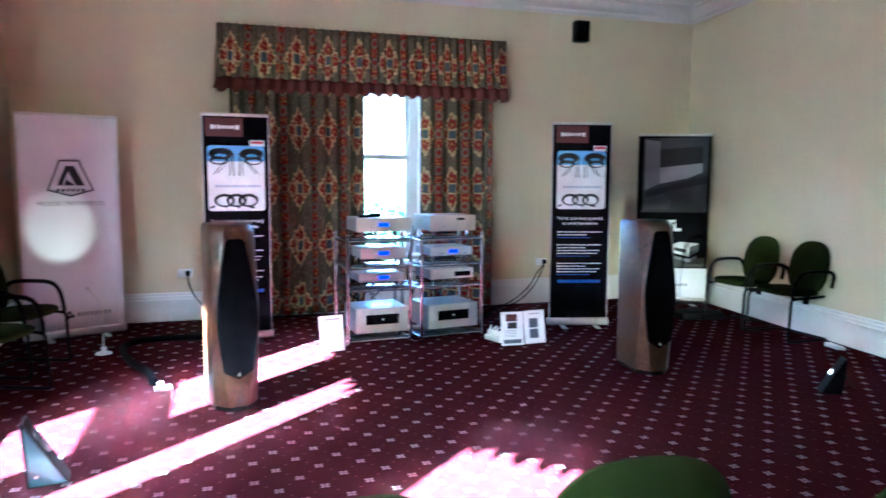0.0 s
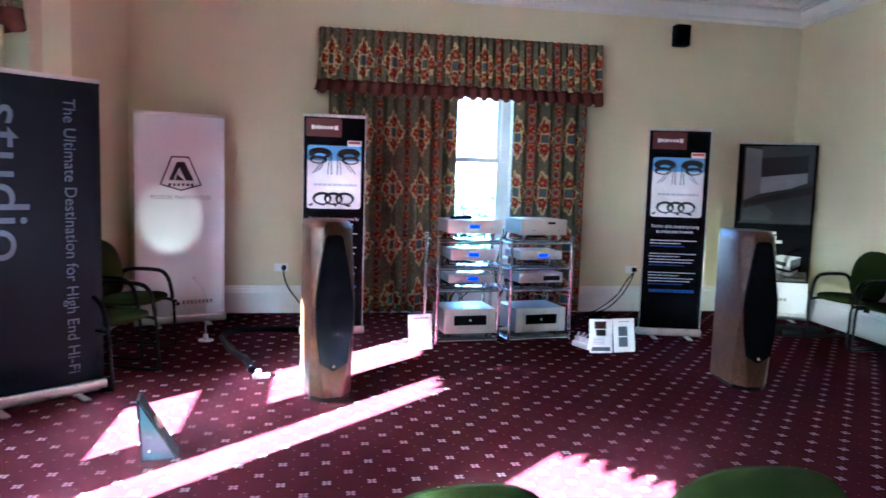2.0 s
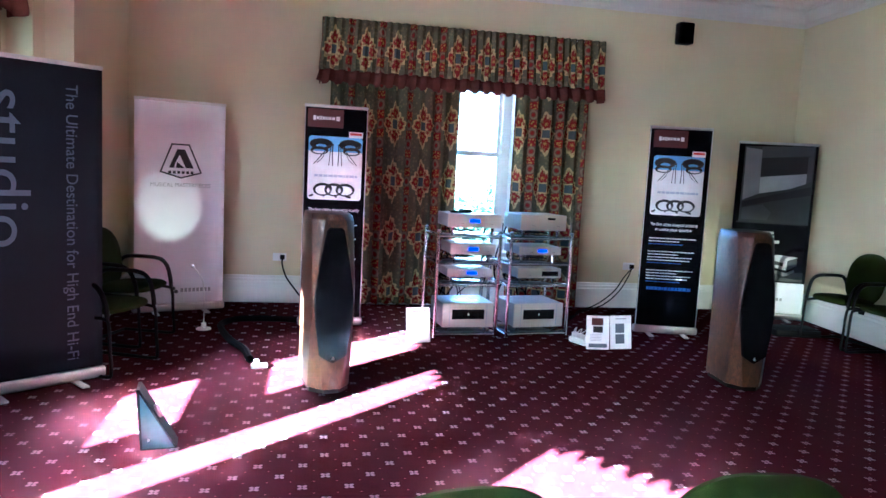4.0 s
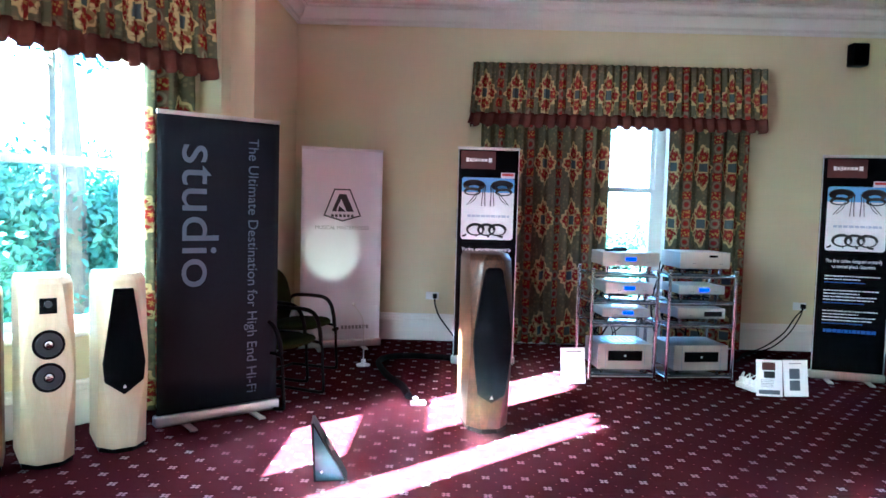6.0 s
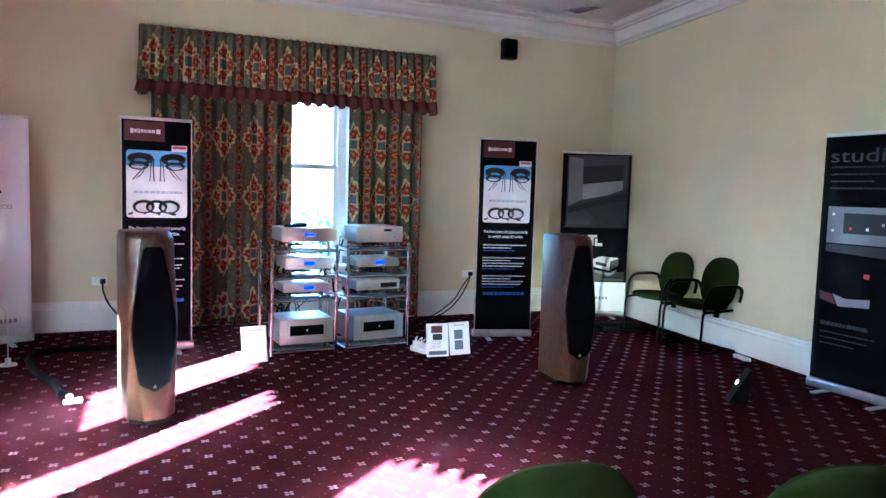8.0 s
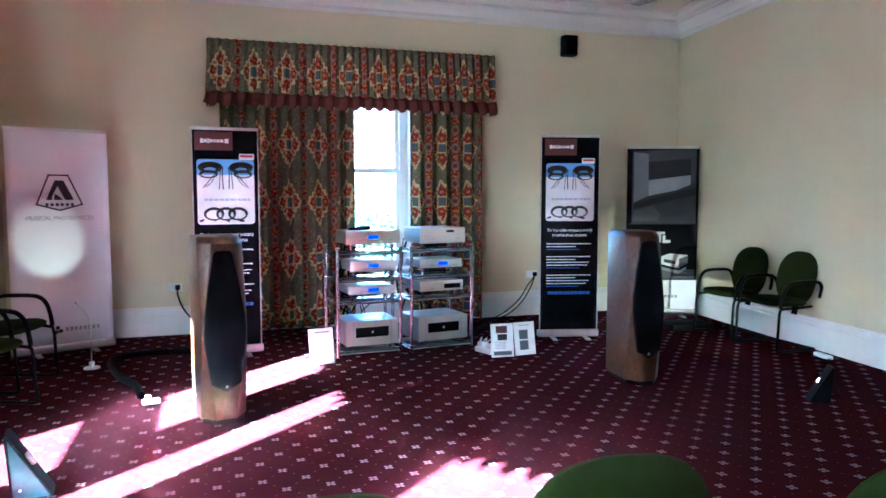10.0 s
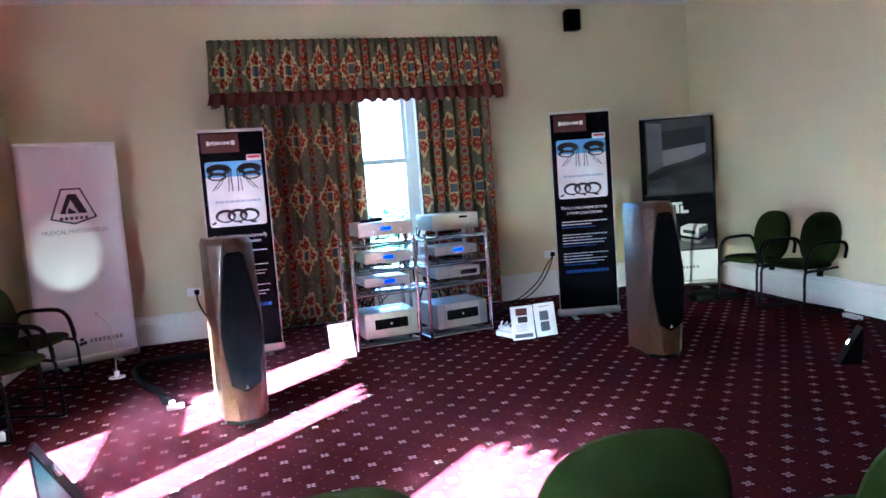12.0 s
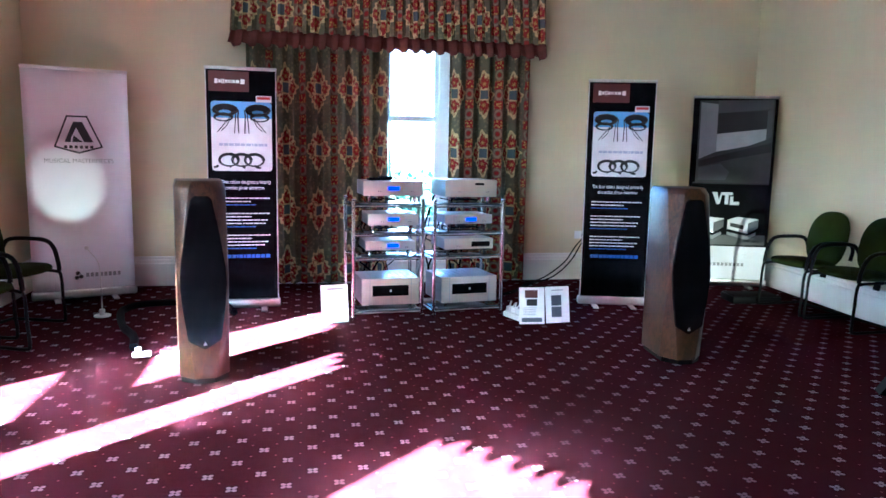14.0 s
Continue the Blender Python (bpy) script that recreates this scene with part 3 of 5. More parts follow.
def cable_banner(left, right, label):
    t, w = banner(left, right, 2.09, VINYL_K, label)
    rng = random.Random(5)
    H = 2.09
    for u in (-w / 2 + 0.004, w / 2 - 0.004):
        bar("edge_strip", t, u, 1.07, 0.007, 1.98, INK_W)
    bar("maroon_patch", t, -0.10, 1.965, 0.33, 0.17, INK_M)
    # brand name as plain shapes
    bm = bmesh.new()
    x = -0.215
    for k, wd in enumerate((0.026, 0.020, 0.009, 0.009, 0.022, 0.014, 0.009, 0.022, 0.030, 0.0, 0.034)):
        if wd:
            box(bm, (x + wd / 2, -0.0102, 1.965), (wd, 0.0012, 0.040 if k in (0, 2, 3, 10) else 0.026))
        x += wd + 0.005
    part("brand_mark", bm, INK_W, t)
    # rounded picture panel, blue above and white below
    pw, top, low = 0.50, 1.80, 1.21

    def rrect(x0, x1, z0, z1, r, corners):
        pts = []
        for cx, cz, a0, on in ((x1 - r, z1 - r, 0, corners[0]), (x0 + r, z1 - r, 90, corners[1]), (x0 + r, z0 + r, 180, corners[2]), (x1 - r, z0 + r, 270, corners[3])):
            if on:
                pts += [(cx + r * math.cos(radians(a0 + k * 15)), cz + r * math.sin(radians(a0 + k * 15))) for k in range(7)]
            else:
                pts.append((cx + r * (1 if a0 in (0, 270) else -1), cz + r * (1 if a0 < 180 else -1)))
        return pts

    part("picture_sky", plate(rrect(-pw / 2, pw / 2, 1.62, top, 0.03, (1, 1, 0, 0)), 0.0016, at=-0.008), INK_LB, t)
    part("picture_ground", plate(rrect(-pw / 2, pw / 2, low, 1.66, 0.03, (0, 0, 1, 1)), 0.0020, at=-0.008), INK_W, t)
    def printed(name, *tubes):
        bm = bmesh.new()
        for pts, r, curved, flat in tubes:
            tube(bm, pts, r, 6, curved, flat)
        part(name, bm, INK_K, t)

    def loop(cx, cz, rx, rz, y=-0.0125):
        return [(cx + rx * math.cos(a), y, cz + rz * math.sin(a)) for a in np.linspace(0, 2 * math.pi, 15)]

    for sx in (-1, 1):
        for k in range(4):
            printed("pictured_coil", (loop(sx * 0.135, 1.725 - 0.004 * k, 0.100 * (1 - 0.13 * k), 0.044 * (1 - 0.13 * k)), 0.0185, False, 0.35))
        for k in range(2):
            printed("pictured_coil", (loop(sx * 0.150, 1.665 - 0.004 * k, 0.078 * (1 - 0.13 * k), 0.032 * (1 - 0.13 * k)), 0.0125, False, 0.35))
            printed("pictured_lead", ([(sx * 0.10, -0.0125, 1.66), (sx * (0.12 + 0.03 * k), -0.0125, 1.60), (sx * (0.17 + 0.03 * k), -0.0125, 1.55 - 0.01 * k)], 0.005, True, 0.35))
            printed("pictured_lead", ([(sx * (0.025 + 0.02 * k), -0.0125, 1.73), (sx * (0.03 + 0.02 * k), -0.0125, 1.66), (sx * (0.025 + 0.035 * k), -0.0125, 1.53)], 0.008 - 0.002 * k, True, 0.35))
    for k in range(3):
        for j in range(2):
            printed("pictured_loop", (loop(-0.11 + 0.105 * k, 1.305 - 0.004 * j, 0.085 * (1 - 0.13 * j), 0.056 * (1 - 0.13 * j)), 0.0115, False, 0.35))
    for k in range(4):
        printed("pictured_plug", ([(-0.2 + 0.1 * k, -0.0125, 1.26), (-0.21 + 0.11 * k, -0.0125, 1.245), (-0.235 + 0.13 * k, -0.0125, 1.24)], 0.014, True, 0.3))
    text_lines(t, rng, -0.19, 1.435, 1, 0.022, INK_P, 0.03, (0.40,), -0.0115)
    bar("red_tag", t, 0.185, 1.825, 0.13, 0.055, INK_W, -0.0112)
    bar("red_tag_band", t, 0.185, 1.832, 0.11, 0.022, INK_R, -0.0124)
    lettering("headline", "The first cables designed primarily", 0.045, INK_W, t, 0.0, 1.115, -0.010, wide=0.47)
    lettering("headline", "to combat phase distortion", 0.045, INK_W, t, 0.0, 1.065, -0.010, wide=0.36)
    z = 0.975
    for rows in (2, 4, 4):
        text_lines(t, rng, -0.235, z, rows, 0.0085, INK_W, 0.029, (0.46, 0.30, 0.44, 0.42, 0.25))
        z -= rows * 0.029
        text_lines(t, rng, -0.235, z, 1, 0.0085, INK_B, 0.03, (0.34,))
        z -= 0.075
    text_lines(t, rng, -0.22, z + 0.005, 1, 0.030, INK_B, 0.03, (0.44,))
    return t


cable_banner((-0.345, -1.17), (0.238, -1.131), "black roll-up banner printed with coiled audio cables")
cable_banner((3.020, -1.310), (3.614, -1.457), "black roll-up banner printed with coiled audio cables")

t, w = banner((-1.930, -0.712), (-1.135, -0.412), 2.09, VINYL_W, "white roll-up banner with a black geometric emblem")


def outline(points, thick, y=-0.0092):
    """A closed line of even thickness."""
    bm = bmesh.new()
    c = Vector((sum(p[0] for p in points), sum(p[1] for p in points))) / len(points)
    for (x0, z0), (x1, z1) in zip(points, points[1:] + points[:1]):
        d = Vector((x1 - x0, z1 - z0))
        box_m = Matrix.Translation(((x0 + x1) / 2, y, (z0 + z1) / 2)) @ Matrix.Rotation(-math.atan2(d.y, d.x), 4, "Y") @ Matrix.Diagonal((d.length + thick, 0.0016, thick, 1))
        bmesh.ops.create_cube(bm, size=1.0, matrix=box_m)
    return bm


part("emblem_frame", outline([(-0.085, 1.660), (0.075, 1.660), (0.190, 1.390), (0.0, 1.335), (-0.190, 1.390)], 0.014), INK_K, t)
part("emblem_leg", plate([(-0.036, 1.612), (0.036, 1.612), (0.120, 1.432), (0.046, 1.432), (-0.014, 1.562)], 0.0016, at=-0.0085), INK_K, t)
part("emblem_leg", plate([(-0.036, 1.612), (-0.014, 1.562), (-0.060, 1.465), (-0.062, 1.432), (-0.112, 1.432)], 0.0016, at=-0.0085), INK_K, t)
part("emblem_leg", plate([(-0.036, 1.490), (0.034, 1.432), (-0.050, 1.432)], 0.0016, at=-0.0085), INK_K, t)
bm = bmesh.new()
for k in range(6):
    box(bm, (-0.105 + 0.042 * k, -0.0092, 1.388), (0.026, 0.0016, 0.026))
part("brand_mark", bm, INK_K, t)
lettering("slogan", "MUSICAL MASTERPIECES", 0.055, INK_G, t, 0.0, 1.262, -0.0092, wide=0.56)
bm = bmesh.new()
for k in range(8):
    box(bm, (0.02 + 0.038 * k, -0.0092, 0.215), (0.026, 0.0016, 0.038))
part("maker_mark", bm, INK_G, t)
bm = bmesh.new()
for dx, dz in ((-0.06, 0.02), (-0.035, -0.012), (-0.07, -0.02)):
    rod(bm, (dx, -0.0084, 0.215 + dz), (dx, -0.010, 0.215 + dz), 0.019, 14)
part("maker_dots", bm, INK_K, t)

t, w = banner((-2.306, -3.335), (-1.645, -2.805), 2.10, VINYL_N, "dark grey roll-up banner with vertical lettering")
lettering("large_word", "studio", 0.36, INK_S, t, -0.155, 1.41, -0.0092, turn=-90, wide=0.95)
lettering("slogan", "The Ultimate Destination for High End Hi-Fi", 0.105, INK_S, t, 0.225, 1.055, -0.0092, turn=-90, wide=1.80)

t, w = banner((4.597, -0.413), (5.419, -0.690), 2.06, VINYL_K, "dark roll-up banner picturing silver amplifiers")
DARKG = material("dark_grey_ink", (0.060, 0.062, 0.066), 0.45, vary=0.3, scale=2)
MIDG = material("mid_grey_ink", (0.20, 0.20, 0.21), 0.45, vary=0.3, scale=3)
HAZE = material("pewter_grey_ink", (0.030, 0.030, 0.031), 0.4, vary=0.5, scale=1.6, bump=0.02)
SILVERG = material("silver_grey_ink", (0.36, 0.36, 0.37), 0.4, vary=0.35, scale=2.5, bump=0.02)
part("picture_backdrop", plate([(-0.370, 2.005), (0.400, 2.025), (0.400, 1.13), (-0.370, 1.13)], 0.0010, at=-0.0085), HAZE, t)
part("picture_side", plate([(-0.357, 1.99), (-0.180, 1.97), (-0.172, 1.465), (-0.350, 1.385)], 0.0014, at=-0.0098), MIDG, t)
part("picture_top", plate([(-0.180, 2.01), (0.385, 2.02), (0.385, 1.925), (-0.177, 1.875)], 0.0014, at=-0.0098), DARKG, t)
part("picture_window", plate([(-0.177, 1.875), (0.330, 1.905), (0.330, 1.715), (-0.174, 1.655)], 0.0014, at=-0.0098), INK_K, t)
part("picture_lower", plate([(-0.174, 1.655), (0.330, 1.715), (0.330, 1.60), (0.15, 1.53), (-0.172, 1.465)], 0.0014, at=-0.0098), SILVERG, t)
part("picture_edge", plate([(0.330, 1.905), (0.385, 1.925), (0.385, 1.63), (0.330, 1.60)], 0.0014, at=-0.0098), DARKG, t)
part("picture_shade", plate([(-0.350, 1.365), (0.02, 1.47), (0.395, 1.57), (0.395, 1.47), (0.0, 1.39), (-0.350, 1.30)], 0.0012, at=-0.0098), INK_K, t)
part("picture_glow", plate([(-0.345, 1.29), (-0.12, 1.34), (-0.02, 1.25), (-0.06, 1.16), (-0.345, 1.16)], 0.0012, at=-0.0098), DARKG, t)
part("picture_seam", plate([(-0.400, 1.135), (0.400, 1.135), (0.400, 1.120), (-0.400, 1.120)], 0.0012, at=-0.0104), INK_K, t)
part("picture_table", plate([(-0.400, 0.56), (0.400, 0.57), (0.400, 0.46), (-0.400, 0.45)], 0.0010, at=-0.0085), HAZE, t)
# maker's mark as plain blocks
for pts in ([(-0.180, 1.030), (-0.128, 1.030), (-0.108, 0.945), (-0.086, 1.030), (-0.070, 1.030), (-0.098, 0.900), (-0.128, 0.900)],
            [(-0.074, 1.030), (0.035, 1.030), (0.035, 1.000), (-0.008, 1.000), (-0.008, 0.900), (-0.045, 0.900), (-0.045, 1.000), (-0.074, 1.000)],
            [(0.010, 0.985), (0.042, 0.985), (0.042, 0.930), (0.105, 0.930), (0.105, 0.895), (0.010, 0.895)]):
    part("brand_block", plate(pts, 0.0016, at=-0.0085), INK_W, t)
for x, k in ((-0.36, 0.92), (0.0, 1.0)):
    part("pictured_amplifier", plate([(x, 0.73 * k), (x + 0.10, 0.765), (x + 0.32, 0.745), (x + 0.32, 0.65), (x + 0.21, 0.585), (x, 0.635)], 0.0016, at=-0.0098), INK_W, t)
    part("pictured_side", plate([(x + 0.215, 0.70), (x + 0.32, 0.74), (x + 0.32, 0.65), (x + 0.215, 0.588)], 0.0012, at=-0.0118), DARKG, t)
    part("pictured_display", plate([(x + 0.03, 0.70), (x + 0.17, 0.675), (x + 0.17, 0.63), (x + 0.03, 0.66)], 0.0012, at=-0.0118), INK_K, t)
    part("pictured_reflection", plate([(x, 0.60), (x + 0.21, 0.555), (x + 0.30, 0.60), (x + 0.30, 0.57), (x + 0.21, 0.515), (x, 0.57)], 0.0012, at=-0.0098), MIDG, t)
bar("white_foot_panel", t, 0.0, 0.26, w - 0.01, 0.36, VINYL_W)
bm = bmesh.new()
for k in range(9):
    box(bm, (-0.15 + 0.042 * k, -0.0104, 0.24), (0.028, 0.0014, 0.034))
part("maker_mark", bm, INK_G, t)

t, w = banner((4.93, -3.80), (4.95, -4.62), 2.07, VINYL_K, "black roll-up banner with small product pictures")
lettering("large_word", "studio", 0.15, DARKG, t, -0.06, 1.885, -0.0092, wide=0.58)
rng = random.Random(21)
text_lines(t, rng, -0.34, 1.80, 4, 0.012, HAZE, 0.055, (0.44, 0.50, 0.36, 0.48))
part("pictured_amplifier", plate([(-0.34, 1.49), (0.30, 1.49), (0.30, 1.20), (-0.34, 1.20)], 0.0014, at=-0.0085), MIDG, t)
part("pictured_opening", plate([(-0.20, 1.44), (0.20, 1.44), (0.20, 1.28), (-0.20, 1.28)], 0.0012, at=-0.0102), INK_K, t)
for x, z, m in ((-0.29, 1.43, INK_W), (-0.29, 1.30, INK_W), (-0.14, 1.32, INK_R), (0.0, 1.32, INK_W), (0.12, 1.36, INK_G)):
    bar("pictured_light", t, x, z, 0.022, 0.022, m, -0.0118)
part("pictured_shelf", plate([(-0.34, 1.19), (0.36, 1.19), (0.36, 1.10), (-0.34, 1.13)], 0.0012, at=-0.0085), HAZE, t)
bar("red_light", t, 0.02, 0.96, 0.045, 0.035, INK_R)
part("pictured_device", plate([(-0.25, 0.795), (-0.14, 0.765), (0.06, 0.785), (0.06, 0.72), (-0.20, 0.70)], 0.0014, at=-0.0085), INK_G, t)
part("pictured_device_end", plate([(-0.37, 0.81), (-0.26, 0.79), (-0.22, 0.71), (-0.36, 0.74)], 0.0014, at=-0.0085), INK_M, t)
text_lines(t, rng, -0.34, 0.55, 1, 0.030, HAZE, 0.05, (0.40,))
text_lines(t, rng, -0.34, 0.48, 3, 0.010, HAZE, 0.045, (0.46, 0.40, 0.30))

# ---- loudspeakers ----


def cabinet(w, d, h, z0):
    """A tall faceted cabinet: front corners cut back more and more towards the foot, and again towards the top, the front leaning back a little."""
    bm = bmesh.new()
    rings = []
    for z, c, lean in ((z0, 0.080, 0.0), (z0 + 0.20, 0.060, 0.004), (z0 + h * 0.46, 0.012, 0.012), (z0 + h * 0.58, 0.016, 0.015), (z0 + h * 0.965, 0.074, 0.030), (z0 + h, 0.090, 0.055)):
        y = -d / 2 + lean
        s = 0.92 if z == z0 + h else 1.0
        rings.append([bm.verts.new(p + (z,)) for p in ((-w / 2 * s, d / 2 - (1 - s) * 0.1), (-w / 2 * s, y + c * 1.25), (-w / 2 * s + c, y), (w / 2 * s - c, y), (w / 2 * s, y + c * 1.25), (w / 2 * s, d / 2 - (1 - s) * 0.1))])
    for a, b in zip(rings, rings[1:]):
        for k in range(6):
            bm.faces.new((a[k], a[(k + 1) % 6], b[(k + 1) % 6], b[k]))
    bm.faces.new(rings[0][::-1])
    bm.faces.new(rings[-1])
    bmesh.ops.bevel(bm, geom=bm.edges[:], offset=0.003, segments=1, affect="EDGES")
    return bm


def disc(bm, c, r, depth, sides=28):
    rod(bm, (c[0], c[1], c[2]), (c[0], c[1] - depth, c[2]), r, sides)
    return bm


def loudspeaker(m, wood, label, grille, height=1.19, w=0.285, d=0.36, group="floor-standing loudspeakers"):
    t = thing("loudspeaker", m, label, "loudspeaker", group)
    z0 = 0.055
    part("cabinet", cabinet(w, d, height - z0, z0), wood, t)
    part("plinth", plate([(-w / 2 + 0.01, d / 2 - 0.02), (w / 2 - 0.01, d / 2 - 0.02), (w / 2 - 0.01, -d / 2 + 0.09), (0.05, -d / 2 + 0.01), (-0.05, -d / 2 + 0.01), (-w / 2 + 0.01, -d / 2 + 0.09)], 0.03, "xy", z0), BLACK, t, "black plinth")
    for x, y in ((-0.10, d / 2 - 0.05), (0.10, d / 2 - 0.05), (0.0, 0.05 - d / 2)):
        bm = bmesh.new()
        bmesh.ops.create_cone(bm, cap_ends=True, segments=12, radius1=0.003, radius2=0.013, depth=0.027, matrix=pose(x, y, 0.0135))
        part("spike", bm, CHROME, t, "steel floor spike")
    tilt = pose(0, -d / 2, z0, -1.8, 0, 0) @ pose(0, d / 2, -z0)
    f = -d / 2 - 0.001
    if grille == "long":
        pts = [(-0.040, 1.13), (0.040, 1.13), (0.058, 1.11), (0.092, 0.93), (0.124, 0.72), (0.130, 0.62), (0.118, 0.48), (0.092, 0.29), (0.0, 0.235), (-0.092, 0.29), (-0.118, 0.48), (-0.130, 0.62), (-0.124, 0.72), (-0.092, 0.93), (-0.058, 1.11)]
    elif grille == "short":
        pts = [(-0.058, 1.10), (0.058, 1.10), (0.128, 0.62), (0.118, 0.50), (0.0, 0.41), (-0.118, 0.50), (-0.128, 0.62)]
    else:
        pts = None
    if pts:
        bm = plate(pts, 0.022, at=f)
        bmesh.ops.bevel(bm, geom=[e for e in bm.edges], offset=0.004, segments=2, affect="EDGES")
        part("grille", bm, GRILLE, t, "black cloth grille", tilt)
        part("badge", plate([(-0.011, 0.262 if grille == "long" else 0.455), (0.011, 0.262 if grille == "long" else 0.455), (0.0, 0.285 if grille == "long" else 0.478)], 0.0026, at=f - 0.0222), ALU, t, "small silver badge", tilt)
    else:
        bm = bmesh.new()
        box(bm, (0, f - 0.003, 1.02), (0.095, 0.006, 0.095))
        tw = part("tweeter_plate", bm, BLACK, t, "black square tweeter plate", tilt)
        part("dome", disc(bmesh.new(), (0, f - 0.006, 1.03), 0.022, 0.006), CONE, tw)
        for z in (0.785, 0.585):
            drv = part("woofer", disc(bmesh.new(), (0, f, z), 0.090, 0.010, 32), BLACK, t, "black round woofer", tilt)
            bm = bmesh.new()
            prof = ((0.074, -0.0110), (0.070, -0.0150), (0.030, -0.0125), (0.0, -0.0122))
            rr = [[bm.verts.new((r * math.cos(a), f + y, z + r * math.sin(a))) for a in np.linspace(0, 2 * math.pi, 28, endpoint=False)] for r, y in prof[:3]]
            for a, b in zip(rr, rr[1:]):
                for k in range(28):
                    bm.faces.new((a[k], a[(k + 1) % 28], b[(k + 1) % 28], b[k]))
            part("cone", bm, CONE, drv)
            bm = bmesh.new()
            bmesh.ops.create_uvsphere(bm, u_segments=16, v_segments=8, radius=0.024, matrix=Matrix.Translation((0, f - 0.012, z)) @ Matrix.Diagonal((1, 0.45, 1, 1)))
            part("dust_cap", bm, CHROME, drv, "shiny dust cap")
        for x, z in ((-0.10, 0.69), (0.10, 0.69), (0.0, 0.40)):
            part("grille_socket", disc(bmesh.new(), (x, f, z), 0.006, 0.002, 10), BLACK, t, "", tilt)
    return t


loudspeaker(pose(-0.138, -3.095, 0, 0, 0, 11), WALNUT, "burr walnut loudspeaker with a long black grille", "long", 1.215, 0.285, 0.42)
loudspeaker(pose(2.995, -3.11, 0, 0, 0, -5), WALNUT, "burr walnut loudspeaker with a long black grille", "long", 1.20, 0.285, 0.42)
SMALLER = Matrix.Diagonal((0.905, 0.905, 0.905, 1))
loudspeaker(pose(-2.68, -3.97, 0, 0, 0, 38) @ SMALLER, MAPLE, "pale maple loudspeaker with its drivers bare", "none", 1.19, 0.30, 0.42)
loudspeaker(pose(-2.39, -3.685, 0, 0, 0, 35) @ SMALLER, MAPLE, "pale maple loudspeaker with a black grille", "short", 1.19, 0.30, 0.42)
loudspeaker(pose(-2.935, -4.165, 0, 0, 0, 30) @ Matrix.Diagonal((0.85, 0.85, 0.85, 1)), CHERRY, "reddish wooden loudspeaker with bare drivers", "none")

# ---- equipment racks ----
BLUE = bpy.data.materials.new("lit_blue_display")
BLUE.use_nodes = True
BLUE.node_tree.nodes["Principled BSDF"].inputs["Base Color"].default_value = (0.005, 0.02, 0.10, 1)
BLUE.node_tree.nodes["Principled BSDF"].inputs["Emission Color"].default_value = (0.012, 0.055, 1.0, 1)
BLUE.node_tree.nodes["Principled BSDF"].inputs["Emission Strength"].default_value = 0.0062
GLASSY = material("dark_glass_shelf", (0.10, 0.12, 0.13), 0.06, 0.0, vary=0.05, bump=0, coat=0.6)


def rack(m, W, D=0.46):
    t = thing("equipment_rack", m, "polished steel rack with glass shelves", "rack", "equipment racks")
    for x in (0.0, W):
        for y in (0.0, D):
            bm = bmesh.new()
            rod(bm, (x, y, 0.035), (x, y, 1.0), 0.0155, 16)
            p = part("post", bm, CHROME, t)
            bm = bmesh.new()
            bmesh.ops.create_cone(bm, cap_ends=True, segments=14, radius1=0.006, radius2=0.022, depth=0.036, matrix=pose(x, y, 0.018))
            part("spike_foot", bm, CHROME, p)
            bm = bmesh.new()
            bmesh.ops.create_uvsphere(bm, u_segments=14, v_segments=8, radius=0.019, matrix=Matrix.Translation((x, y, 1.008)) @ Matrix.Diagonal((1, 1, 0.6, 1)))
            part("cap", bm, CHROME, p)
    for z in (0.068, 0.522, 0.722, 0.963):
        bm = bmesh.new()
        for y in (0.0, D):
            rod(bm, (0.012, y, z - 0.012), (W - 0.012, y, z - 0.012), 0.0095, 12)
        for x in (0.0, W):
            rod(bm, (x, 0.012, z - 0.012), (x, D - 0.012, z - 0.012), 0.0095, 12)
        f = part("shelf_frame", bm, CHROME, t)
        part("shelf", rounded((W - 0.03, D - 0.02, 0.010), 0.003, (W / 2, D / 2, z + 0.004)), GLASSY, f, "dark glass shelf")
        for x in (0.03, W - 0.03):
            bm = bmesh.new()
            bmesh.ops.create_cone(bm, cap_ends=True, segments=14, radius1=0.02, radius2=0.02, depth=0.006, matrix=pose(x, 0.03, z + 0.012))
            part("shelf_disc", bm, CHROME, f)
    return t


